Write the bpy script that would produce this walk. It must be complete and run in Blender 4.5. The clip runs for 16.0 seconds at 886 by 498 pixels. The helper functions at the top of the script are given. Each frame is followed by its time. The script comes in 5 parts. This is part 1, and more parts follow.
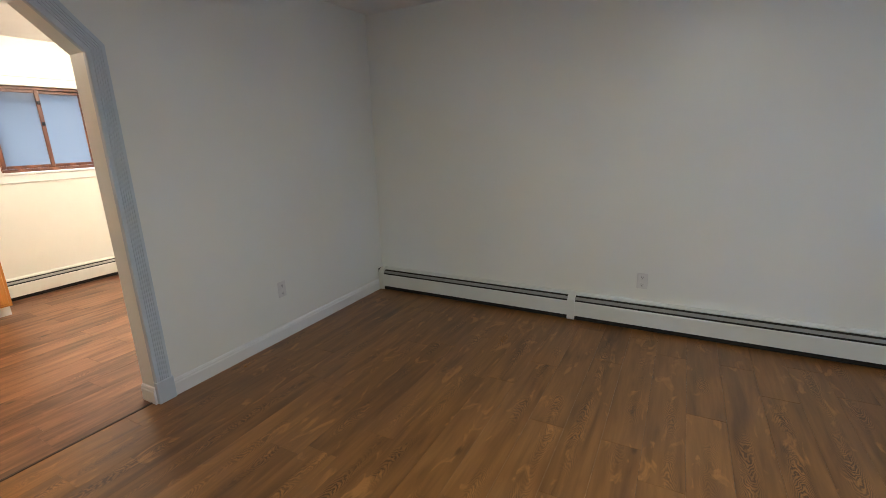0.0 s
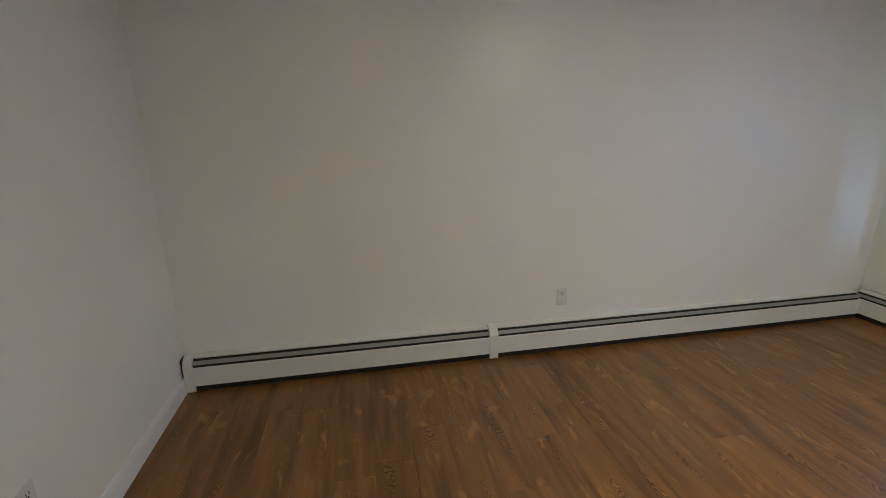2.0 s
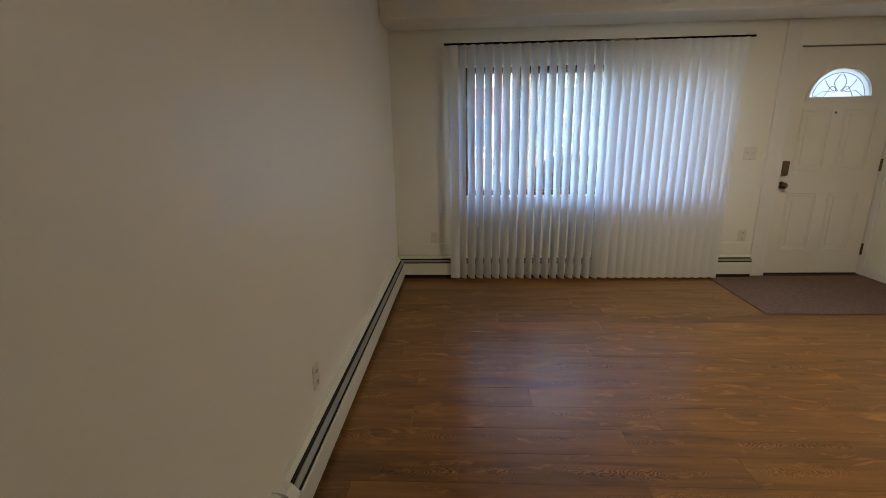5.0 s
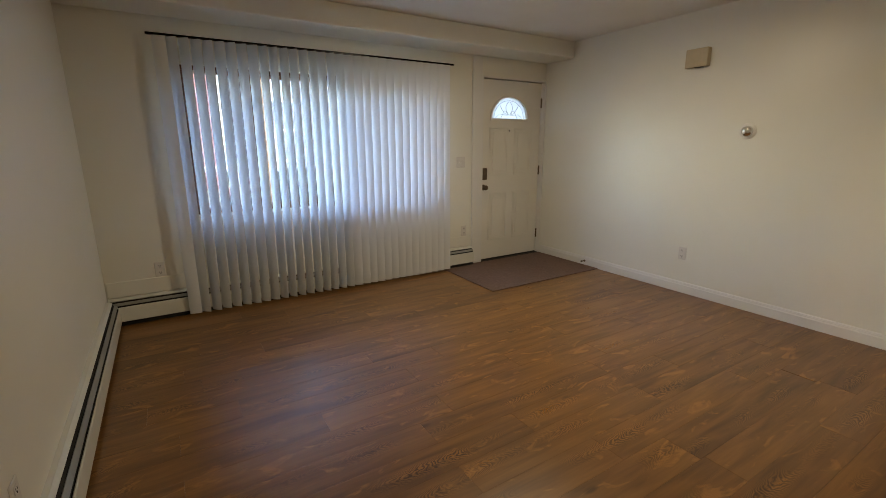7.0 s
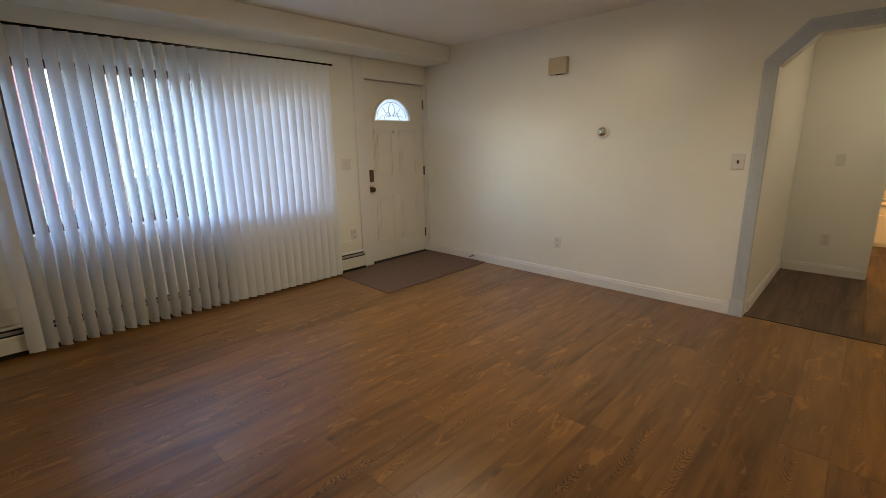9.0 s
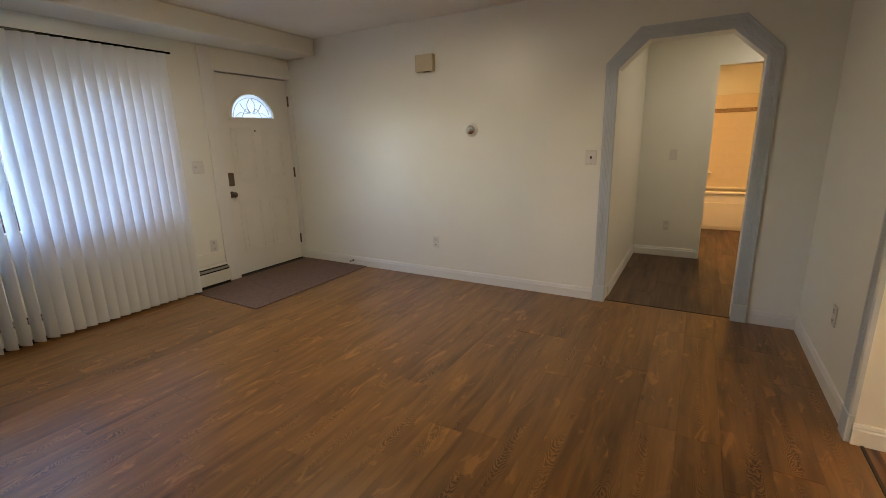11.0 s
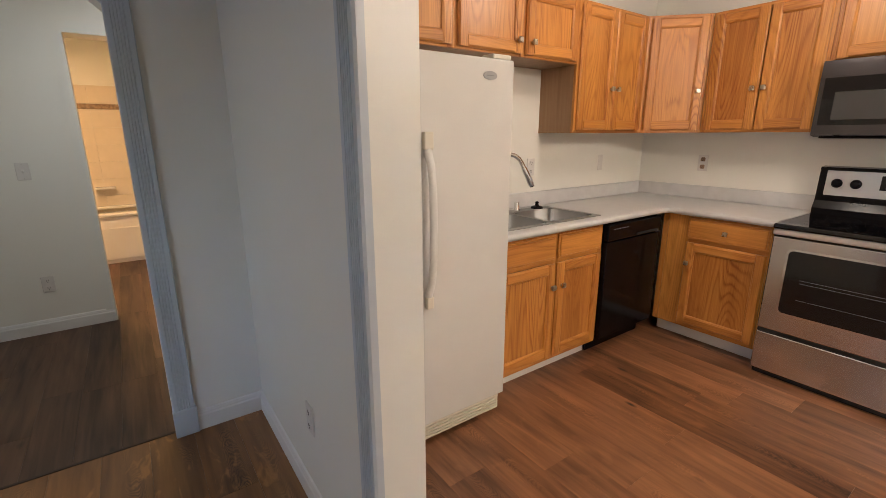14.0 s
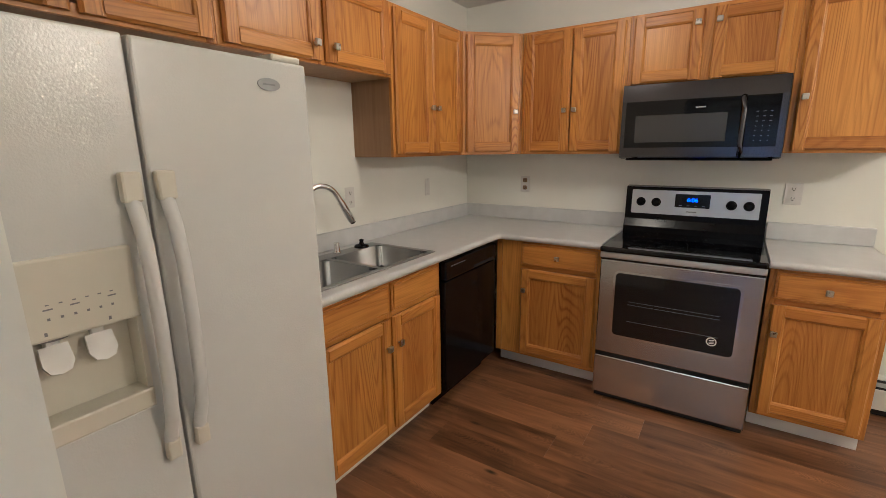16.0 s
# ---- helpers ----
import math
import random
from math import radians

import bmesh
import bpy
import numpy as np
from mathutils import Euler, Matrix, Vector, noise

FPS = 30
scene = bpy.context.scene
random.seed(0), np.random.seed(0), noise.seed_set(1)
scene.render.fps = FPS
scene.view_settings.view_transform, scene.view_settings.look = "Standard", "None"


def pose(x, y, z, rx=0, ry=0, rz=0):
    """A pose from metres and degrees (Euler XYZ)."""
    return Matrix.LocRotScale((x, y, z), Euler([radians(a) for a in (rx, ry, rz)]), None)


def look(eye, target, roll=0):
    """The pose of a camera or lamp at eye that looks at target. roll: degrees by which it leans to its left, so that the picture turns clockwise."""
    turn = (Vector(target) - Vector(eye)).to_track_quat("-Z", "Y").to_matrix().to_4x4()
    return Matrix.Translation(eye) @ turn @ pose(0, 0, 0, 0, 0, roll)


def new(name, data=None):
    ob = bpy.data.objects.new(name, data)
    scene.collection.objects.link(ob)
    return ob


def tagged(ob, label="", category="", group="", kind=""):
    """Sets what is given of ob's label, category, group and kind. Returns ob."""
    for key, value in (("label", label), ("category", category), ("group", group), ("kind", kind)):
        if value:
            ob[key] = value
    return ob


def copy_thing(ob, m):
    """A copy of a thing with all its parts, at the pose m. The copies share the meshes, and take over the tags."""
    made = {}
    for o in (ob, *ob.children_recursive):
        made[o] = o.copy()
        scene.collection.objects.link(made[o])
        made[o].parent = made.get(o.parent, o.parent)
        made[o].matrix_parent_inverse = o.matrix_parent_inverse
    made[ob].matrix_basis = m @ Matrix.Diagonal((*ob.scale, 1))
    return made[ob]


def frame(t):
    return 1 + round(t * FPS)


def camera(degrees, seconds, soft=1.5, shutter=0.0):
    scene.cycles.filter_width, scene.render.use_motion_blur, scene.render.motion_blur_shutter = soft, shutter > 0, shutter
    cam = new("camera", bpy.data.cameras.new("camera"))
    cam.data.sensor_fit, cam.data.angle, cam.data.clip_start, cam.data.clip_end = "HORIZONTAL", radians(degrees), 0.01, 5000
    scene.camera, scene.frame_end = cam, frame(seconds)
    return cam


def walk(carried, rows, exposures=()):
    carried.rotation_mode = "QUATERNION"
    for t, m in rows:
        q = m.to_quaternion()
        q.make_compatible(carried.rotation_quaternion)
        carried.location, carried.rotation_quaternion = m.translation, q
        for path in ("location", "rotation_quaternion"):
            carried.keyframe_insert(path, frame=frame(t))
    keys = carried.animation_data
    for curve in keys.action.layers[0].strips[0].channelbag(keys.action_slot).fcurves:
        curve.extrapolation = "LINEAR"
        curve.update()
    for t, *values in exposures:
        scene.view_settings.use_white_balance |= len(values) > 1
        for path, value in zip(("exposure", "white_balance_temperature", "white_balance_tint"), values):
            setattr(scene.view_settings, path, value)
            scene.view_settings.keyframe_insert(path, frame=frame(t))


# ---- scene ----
cam = camera(89.9, 16.0, soft=0.75)
PATH = [
    (0, (3.092, 1.489, 1.432), (2.165, 3.189, 0.934), -1.8),
    (0.5, (2.665, 1.626, 1.441), (2.018, 3.452, 0.942), -1.6),
    (1, (2.263, 1.775, 1.445), (1.897, 3.68, 0.958), -1.3),
    (1.5, (1.948, 2.025, 1.439), (1.919, 3.962, 0.944), -1.1),
    (2, (1.605, 2.314, 1.452), (1.973, 4.207, 0.921), -0.7),
    (2.5, (1.379, 2.607, 1.442), (2.119, 4.388, 0.912), -0.4),
    (3, (1.243, 2.981, 1.418), (2.364, 4.553, 0.897), -0.8),
    (3.5, (1.151, 3.375, 1.391), (2.586, 4.673, 0.885), -1.1),
    (4, (1.16, 3.718, 1.357), (2.847, 4.671, 0.859), -1.2),
    (4.5, (1.153, 4.013, 1.351), (3.017, 4.549, 0.861), -1.5),
    (5, (1.148, 4.181, 1.414), (3.078, 4.284, 0.899), -1.1),
    (5.2, (1.195, 4.23, 1.448), (3.122, 4.156, 0.917), -1.0),
    (7.3, (1.314, 4.376, 1.357), (2.92, 3.271, 0.911), -0.6),
    (7.5, (1.318, 4.38, 1.359), (2.894, 3.23, 0.918), -0.9),
    (8, (1.316, 4.393, 1.373), (2.808, 3.139, 0.926), -0.9),
    (10.3, (1.312, 4.293, 1.36), (2.459, 2.722, 0.894), -1.3),
    (10.5, (1.302, 4.253, 1.347), (2.408, 2.653, 0.883), -1.3),
    (11, (1.286, 4.158, 1.355), (2.252, 2.472, 0.883), -1.3),
    (11.5, (1.273, 4.02, 1.335), (2.002, 2.22, 0.856), -1.1),
    (12, (1.291, 3.764, 1.319), (1.662, 1.857, 0.844), -0.8),
    (12.5, (1.283, 3.465, 1.336), (1.216, 1.528, 0.845), -0.2),
    (13, (1.211, 3.114, 1.347), (0.731, 1.236, 0.853), 0.2),
    (13.5, (1.143, 2.79, 1.385), (0.304, 1.046, 0.879), -0.1),
    (14, (0.988, 2.606, 1.38), (-0.132, 1.025, 0.882), -0.2),
    (14.5, (0.817, 2.446, 1.409), (-0.515, 1.041, 0.907), -0.2),
    (15, (0.691, 2.321, 1.421), (-0.789, 1.065, 0.942), -0.4),
    (15.5, (0.602, 2.275, 1.43), (-0.966, 1.123, 0.968), -0.4),
    (16, (0.557, 2.274, 1.433), (-1.076, 1.207, 0.991), -0.7),
]
EXPOSURES = [(0.0, 4.8, 5450, 3), (2.0, 4.85, 5800, 4), (3.5, 4.6, 6400, 5), (5.0, 4.15, 7400, 5), (8.0, 4.17, 7700, 6), (11.0, 4.2, 7350, 7),
             (12.5, 4.36, 6150, 7), (14.0, 4.42, 5450, 9), (15.0, 4.22, 5500, 8), (16.0, 4.0, 5050, 2)]
walk(cam, [(t, look(eye, target, roll)) for t, eye, target, roll in PATH], EXPOSURES)

# ---- daylight, sky ----
world = bpy.data.worlds.new("sky")
scene.world = world
world.use_nodes = True
wn = world.node_tree.nodes
sky = wn.new("ShaderNodeTexSky")
sky.sky_type = "NISHITA"
sky.sun_disc = False
sky.sun_elevation, sky.sun_rotation = radians(60), radians(217)
sky.air_density, sky.dust_density, sky.ozone_density = 1.0, 1.5, 2.0
world.node_tree.links.new(sky.outputs[0], wn["Background"].inputs[0])
wn["Background"].inputs[1].default_value = 0.15
sun = new("sun", bpy.data.lights.new("sun", "SUN"))
sun.data.energy, sun.data.angle, sun.data.color = 0.5, radians(30), (1.0, 0.97, 0.93)
sun.matrix_world = look((-7, -9, 20), (0, 0, 0))


def lamp(name, loc, size, watts, color, m=None, shape="DISK"):
    data = bpy.data.lights.new(name, "AREA")
    data.shape, data.size, data.energy, data.color = shape, size, watts, color
    ob = new(name, data)
    ob.matrix_world = m or pose(*loc)
    return ob


def globe_lamp(name, loc, radius, watts, color):
    data = bpy.data.lights.new(name, "POINT")
    data.shadow_soft_size, data.energy, data.color = radius, watts, color
    ob = new(name, data)
    ob.matrix_world = pose(*loc)
    return ob


# ---- materials ----
def mat(name, color, rough=0.5, metal=0.0, noise_scale=0.0, noise_amt=0.0, bump=0.0, bump_scale=200.0, spec=0.5, coat=0.0):
    m = bpy.data.materials.new(name)
    m.use_nodes = True
    nt = m.node_tree
    b = nt.nodes["Principled BSDF"]
    b.inputs["Base Color"].default_value = (*color, 1)
    b.inputs["Roughness"].default_value = rough
    b.inputs["Metallic"].default_value = metal
    b.inputs["Specular IOR Level"].default_value = spec
    b.inputs["Coat Weight"].default_value = coat
    tc = nt.nodes.new("ShaderNodeTexCoord")
    if noise_amt:
        n = nt.nodes.new("ShaderNodeTexNoise")
        n.inputs["Scale"].default_value, n.inputs["Detail"].default_value = noise_scale, 5
        nt.links.new(tc.outputs["Object"], n.inputs["Vector"])
        r = nt.nodes.new("ShaderNodeMapRange")
        r.inputs["From Min"].default_value, r.inputs["From Max"].default_value = 0.3, 0.7
        r.inputs["To Min"].default_value, r.inputs["To Max"].default_value = 1 - noise_amt, 1 + noise_amt * 0.6
        nt.links.new(n.outputs["Fac"], r.inputs["Value"])
        mul = nt.nodes.new("ShaderNodeVectorMath")
        mul.operation = "SCALE"
        mul.inputs[0].default_value = color
        nt.links.new(r.outputs[0], mul.inputs["Scale"])
        nt.links.new(mul.outputs[0], b.inputs["Base Color"])
        rr = nt.nodes.new("ShaderNodeMapRange")
        rr.inputs["To Min"].default_value, rr.inputs["To Max"].default_value = rough * 0.85, min(1, rough * 1.15)
        nt.links.new(n.outputs["Fac"], rr.inputs["Value"])
        nt.links.new(rr.outputs[0], b.inputs["Roughness"])
    if bump:
        n2 = nt.nodes.new("ShaderNodeTexNoise")
        n2.inputs["Scale"].default_value, n2.inputs["Detail"].default_value = bump_scale, 3
        nt.links.new(tc.outputs["Object"], n2.inputs["Vector"])
        bp = nt.nodes.new("ShaderNodeBump")
        bp.inputs["Strength"].default_value, bp.inputs["Distance"].default_value = bump, 0.002
        nt.links.new(n2.outputs["Fac"], bp.inputs["Height"])
        nt.links.new(bp.outputs[0], b.inputs["Normal"])
    return m


def wood(name, dark, light, axis, cross=22.0, along=1.3, rough=0.4, knots=0.0, tone=0.18, figure=0.5, coat=0.0, wave=9.0, fleck=0.55, fleck_len=1.1, pale=0.0, finew=0.3, cath=0.0, lines=0.0, spec=0.5):
    """Grain runs along the local axis; each object takes its own stretch of the board and its own tone."""
    m = bpy.data.materials.new(name)
    m.use_nodes = True
    nt = m.node_tree
    N, L = nt.nodes.new, nt.links.new
    b = nt.nodes["Principled BSDF"]
    b.inputs["Coat Weight"].default_value, b.inputs["Coat Roughness"].default_value = coat, 0.25
    b.inputs["Specular IOR Level"].default_value = spec
    tc, oi = N("ShaderNodeTexCoord"), N("ShaderNodeObjectInfo")
    off = N("ShaderNodeVectorMath")
    off.operation = "SCALE"
    off.inputs[0].default_value = (31.0, 47.0, 23.0)
    L(oi.outputs["Random"], off.inputs["Scale"])
    add = N("ShaderNodeVectorMath")
    L(tc.outputs["Object"], add.inputs[0]), L(off.outputs[0], add.inputs[1])

    def stretched(c, a):
        mp = N("ShaderNodeMapping")
        mp.inputs["Scale"].default_value = [a if i == axis else c for i in range(3)]
        L(add.outputs[0], mp.inputs["Vector"])
        return mp.outputs[0]

    def noise_tex(vec, scale, detail, distortion=0.0):
        n = N("ShaderNodeTexNoise")
        n.inputs["Scale"].default_value, n.inputs["Detail"].default_value, n.inputs["Distortion"].default_value = scale, detail, distortion
        L(vec, n.inputs["Vector"])
        return n.outputs["Fac"]

    def math(op, a, c):
        n = N("ShaderNodeMath")
        n.operation = op
        for s, v in zip(n.inputs, (a, c)):
            if isinstance(v, (int, float)):
                s.default_value = v
            else:
                L(v, s)
        return n.outputs[0]

    broad = noise_tex(stretched(cross * 0.30, along * 0.5), 1.0, 3, 0.4)
    fine = noise_tex(stretched(cross * 9, along * 3.5), 1.0, 4)
    mid = noise_tex(stretched(cross * 2.2, along * fleck_len), 1.0, 4, 0.5)
    rings = math("SINE", math("MULTIPLY", noise_tex(stretched(cross * 0.26, along * 0.62), 1.0, 1.2, 0.15), wave), 0.0)
    g = math("ADD", math("MULTIPLY", broad, 0.45), 0.24)
    g = math("ADD", g, math("MULTIPLY", math("SUBTRACT", fine, 0.5), finew))
    g = math("ADD", g, math("MULTIPLY", math("SUBTRACT", mid, 0.5), fleck))
    g = math("ADD", g, math("MULTIPLY", rings, figure))
    if lines:
        # thin dark growth lines that close into flames
        flame = math("MULTIPLY", math("ADD", noise_tex(stretched(cross * 0.17, along * 0.42), 1.0, 1.6, 0.2), math("MULTIPLY", fine, 0.012)), wave * 1.5)
        thin = math("POWER", math("ADD", math("MULTIPLY", math("SINE", flame, 0.0), 0.5), 0.5), 3.0)
        patch = N("ShaderNodeMapRange")
        patch.inputs["From Min"].default_value, patch.inputs["From Max"].default_value = 0.36, 0.62
        L(noise_tex(stretched(3.0, 1.2), 1.0, 2), patch.inputs["Value"])
        g = math("SUBTRACT", g, math("MULTIPLY", math("MULTIPLY", thin, lines), math("ADD", math("MULTIPLY", patch.outputs[0], 0.8), 0.2)))
    g = math("ADD", g, math("MULTIPLY", math("SUBTRACT", oi.outputs["Random"], 0.5), tone * 2))
    if cath:
        # arched growth rings down the middle of a board, in patches
        sep = N("ShaderNodeSeparateXYZ")
        L(tc.outputs["Object"], sep.inputs[0])
        dx = math("SUBTRACT", sep.outputs[0], math("ADD", math("MULTIPLY", oi.outputs["Random"], 0.07), 0.055))
        sign = math("SUBTRACT", math("MULTIPLY", math("GREATER_THAN", math("FRACT", math("MULTIPLY", oi.outputs["Random"], 7.0), 0.0), 0.5), 2.0), 1.0)
        f = math("ADD", sep.outputs[1], math("MULTIPLY", math("MULTIPLY", math("MULTIPLY", dx, dx), 62.0), sign))
        f = math("ADD", f, math("MULTIPLY", noise_tex(stretched(20.0, 9.0), 1.0, 4), 0.22))
        ring = math("SINE", math("MULTIPLY", f, 230.0), 0.0)
        ring = math("MULTIPLY", ring, math("ADD", math("MULTIPLY", mid, 1.6), 0.1))
        mx_ = N("ShaderNodeMapRange")
        mx_.inputs["From Min"].default_value, mx_.inputs["From Max"].default_value = 0.055, 0.015
        L(math("ABSOLUTE", dx, 0.0), mx_.inputs["Value"])
        my_ = N("ShaderNodeMapRange")
        my_.inputs["From Min"].default_value, my_.inputs["From Max"].default_value = 0.46, 0.64
        L(noise_tex(stretched(5.0, 2.4), 1.0, 2), my_.inputs["Value"])
        g = math("ADD", g, math("MULTIPLY", math("MULTIPLY", ring, cath), math("MULTIPLY", mx_.outputs[0], my_.outputs[0])))
    ramp = N("ShaderNodeValToRGB")
    ramp.color_ramp.elements[0].position, ramp.color_ramp.elements[0].color = 0.12, (*dark, 1)
    ramp.color_ramp.elements[1].position, ramp.color_ramp.elements[1].color = 0.82, (*light, 1)
    L(g, ramp.inputs[0])
    out = ramp.outputs[0]
    if pale:
        pn = noise_tex(stretched(cross * 1.5, along * 4.5), 1.0, 4, 1.0)
        pr = N("ShaderNodeMapRange")
        pr.inputs["From Min"].default_value, pr.inputs["From Max"].default_value = 0.60, 0.70
        L(pn, pr.inputs["Value"])
        px = N("ShaderNodeMix")
        px.data_type = "RGBA"
        L(math("MULTIPLY", pr.outputs[0], pale), px.inputs["Factor"])
        L(out, px.inputs["A"])
        px.inputs["B"].default_value = (*[min(1, c * 1.5) for c in light], 1)
        out = px.outputs["Result"]
    if knots:
        k = N("ShaderNodeTexVoronoi")
        k.inputs["Scale"].default_value = 1.0
        L(stretched(6.2, 2.4), k.inputs["Vector"])
        wob = math("ADD", k.outputs["Distance"], math("MULTIPLY", math("SUBTRACT", mid, 0.5), 0.10))
        kr = N("ShaderNodeMapRange")
        kr.inputs["From Min"].default_value, kr.inputs["From Max"].default_value = 0.105, 0.035
        L(wob, kr.inputs["Value"])
        mx = N("ShaderNodeMix")
        mx.data_type = "RGBA"
        L(math("MULTIPLY", kr.outputs[0], knots), mx.inputs["Factor"])
        L(out, mx.inputs["A"])
        mx.inputs["B"].default_value = (*[c * 0.28 for c in dark], 1)
        out = mx.outputs["Result"]
    L(out, b.inputs["Base Color"])
    rr = N("ShaderNodeMapRange")
    rr.inputs["To Min"].default_value, rr.inputs["To Max"].default_value = rough * 1.15, rough * 0.85
    L(g, rr.inputs["Value"]), L(rr.outputs[0], b.inputs["Roughness"])
    bp = N("ShaderNodeBump")
    bp.inputs["Strength"].default_value, bp.inputs["Distance"].default_value = 0.25, 0.0006
    L(fine, bp.inputs["Height"]), L(bp.outputs[0], b.inputs["Normal"])
    return m


def brushed(name, color, axis, rough=0.3, bump=0.06):
    m = mat(name, color, rough, 1.0)
    nt = m.node_tree
    b = nt.nodes["Principled BSDF"]
    tc, mp, n = nt.nodes.new("ShaderNodeTexCoord"), nt.nodes.new("ShaderNodeMapping"), nt.nodes.new("ShaderNodeTexNoise")
    mp.inputs["Scale"].default_value = [4.0 if i == axis else 900.0 for i in range(3)]
    n.inputs["Scale"].default_value, n.inputs["Detail"].default_value = 1.0, 3
    nt.links.new(tc.outputs["Object"], mp.inputs[0]), nt.links.new(mp.outputs[0], n.inputs["Vector"])
    r = nt.nodes.new("ShaderNodeMapRange")
    r.inputs["To Min"].default_value, r.inputs["To Max"].default_value = rough * 0.75, rough * 1.3
    nt.links.new(n.outputs["Fac"], r.inputs[0]), nt.links.new(r.outputs[0], b.inputs["Roughness"])
    bp = nt.nodes.new("ShaderNodeBump")
    bp.inputs["Strength"].default_value, bp.inputs["Distance"].default_value = bump, 0.001
    nt.links.new(n.outputs["Fac"], bp.inputs["Height"]), nt.links.new(bp.outputs[0], b.inputs["Normal"])
    return m


def sheer(name, color, through_color, share, rough=0.5, clear=0.0):
    """A sheet that scatters some light back and lets some through."""
    m = bpy.data.materials.new(name)
    m.use_nodes = True
    nt = m.node_tree
    b, out = nt.nodes["Principled BSDF"], nt.nodes["Material Output"]
    b.inputs["Base Color"].default_value, b.inputs["Roughness"].default_value = (*color, 1), rough
    t, mix = nt.nodes.new("ShaderNodeBsdfTranslucent"), nt.nodes.new("ShaderNodeMixShader")
    t.inputs[0].default_value = (*through_color, 1)
    mix.inputs[0].default_value = share
    nt.links.new(b.outputs[0], mix.inputs[1]), nt.links.new(t.outputs[0], mix.inputs[2])
    last = mix
    if clear:
        tr, mix2 = nt.nodes.new("ShaderNodeBsdfTransparent"), nt.nodes.new("ShaderNodeMixShader")
        mix2.inputs[0].default_value = clear
        nt.links.new(mix.outputs[0], mix2.inputs[1]), nt.links.new(tr.outputs[0], mix2.inputs[2])
        last = mix2
    nt.links.new(last.outputs[0], out.inputs[0])
    return m


def clear_glass(name, tint=(1, 1, 1), gloss=0.06):
    m = bpy.data.materials.new(name)
    m.use_nodes = True
    nt = m.node_tree
    out = nt.nodes["Material Output"]
    nt.nodes.remove(nt.nodes["Principled BSDF"])
    tr, gl, mix = nt.nodes.new("ShaderNodeBsdfTransparent"), nt.nodes.new("ShaderNodeBsdfGlossy"), nt.nodes.new("ShaderNodeMixShader")
    tr.inputs[0].default_value = (*tint, 1)
    gl.inputs["Roughness"].default_value = 0.02
    mix.inputs[0].default_value = gloss
    nt.links.new(tr.outputs[0], mix.inputs[1]), nt.links.new(gl.outputs[0], mix.inputs[2]), nt.links.new(mix.outputs[0], out.inputs[0])
    return m


def glowing(name, color, strength):
    m = mat(name, color, 0.5)
    b = m.node_tree.nodes["Principled BSDF"]
    b.inputs["Emission Color"].default_value = (*color, 1)
    b.inputs["Emission Strength"].default_value = strength
    return m


PAINT = mat("wall_paint", (0.79, 0.79, 0.735), 0.36, 0, 1.1, 0.035, 0.07, 260, 0.5)
CEIL = mat("ceiling_paint", (0.83, 0.82, 0.79), 0.85, 0, 2.0, 0.04, 0.6, 90, 0.3)
TRIM = mat("trim_paint", (0.75, 0.75, 0.74), 0.32, 0, 3.0, 0.03, 0.05, 120)
CASING = mat("casing_paint", (0.52, 0.575, 0.625), 0.35, 0, 4.0, 0.06, 0.08, 150)
ENAMEL = mat("heater_enamel", (0.70, 0.71, 0.66), 0.35, 0, 5.0, 0.05, 0.05, 60)
# Near-black: shade inside gaps and slots, and parts that are dark themselves.
DARK = mat("gap_shade_and_dark_parts", (0.012, 0.011, 0.010), 0.8)
# Grey puts the shadow on the sloped damper flap into its colour.
FIN = mat("heater_damper", (0.30, 0.30, 0.28), 0.45, 0.2, 8, 0.1)
LVP = wood("living_plank", (0.056, 0.021, 0.005), (0.340, 0.160, 0.044), 1, 9, 1.1, 0.31, 0.55, 0.05, 0.04, 0.0, 34, 0.70, 1.9, 0.50, 0.22, 0.32, 0.0, 0.6)
KLVP = wood("kitchen_plank", (0.030, 0.010, 0.004), (0.375, 0.178, 0.080), 1, 8, 1.5, 0.34, 1.0, 0.12, 0.04, 0.0, 40, 0.86, 1.2, 0.12, 0.28, 0.12)
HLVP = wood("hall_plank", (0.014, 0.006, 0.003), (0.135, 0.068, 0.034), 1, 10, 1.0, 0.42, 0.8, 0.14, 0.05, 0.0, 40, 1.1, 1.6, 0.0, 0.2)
OAK_V = wood("oak_upright", (0.270, 0.080, 0.009), (0.760, 0.372, 0.074), 2, 22, 1.1, 0.38, 0, 0.10, 0.0, 0.08, 170, 0.26, 1.6, 0.0, 0.42, 0.0, 0.24)
OAK_H = wood("oak_level", (0.270, 0.080, 0.009), (0.720, 0.340, 0.066), 0, 22, 1.1, 0.38, 0, 0.10, 0.0, 0.08, 150, 0.26, 1.6, 0.0, 0.42, 0.0, 0.15)
OAK_END = wood("oak_end_panel", (0.25, 0.135, 0.06), (0.40, 0.24, 0.12), 2, 24, 1.4, 0.45, 0, 0.05, 0.03, 0.0, 60)
REDWOOD = wood("window_wood", (0.10, 0.030, 0.010), (0.24, 0.085, 0.03), 2, 30, 2, 0.4)
LAMINATE = mat("laminate", (0.58, 0.585, 0.59), 0.36, 0, 14, 0.06, 0.05, 300)
FRIDGE = mat("fridge_enamel", (0.67, 0.675, 0.655), 0.17, 0, 3, 0.02, 0.26, 230)
FRIDGE_PLASTIC = mat("fridge_plastic", (0.68, 0.65, 0.555), 0.34, 0, 6, 0.03)
HANDLE = mat("handle_plastic", (0.70, 0.705, 0.69), 0.36, 0, 6, 0.03)
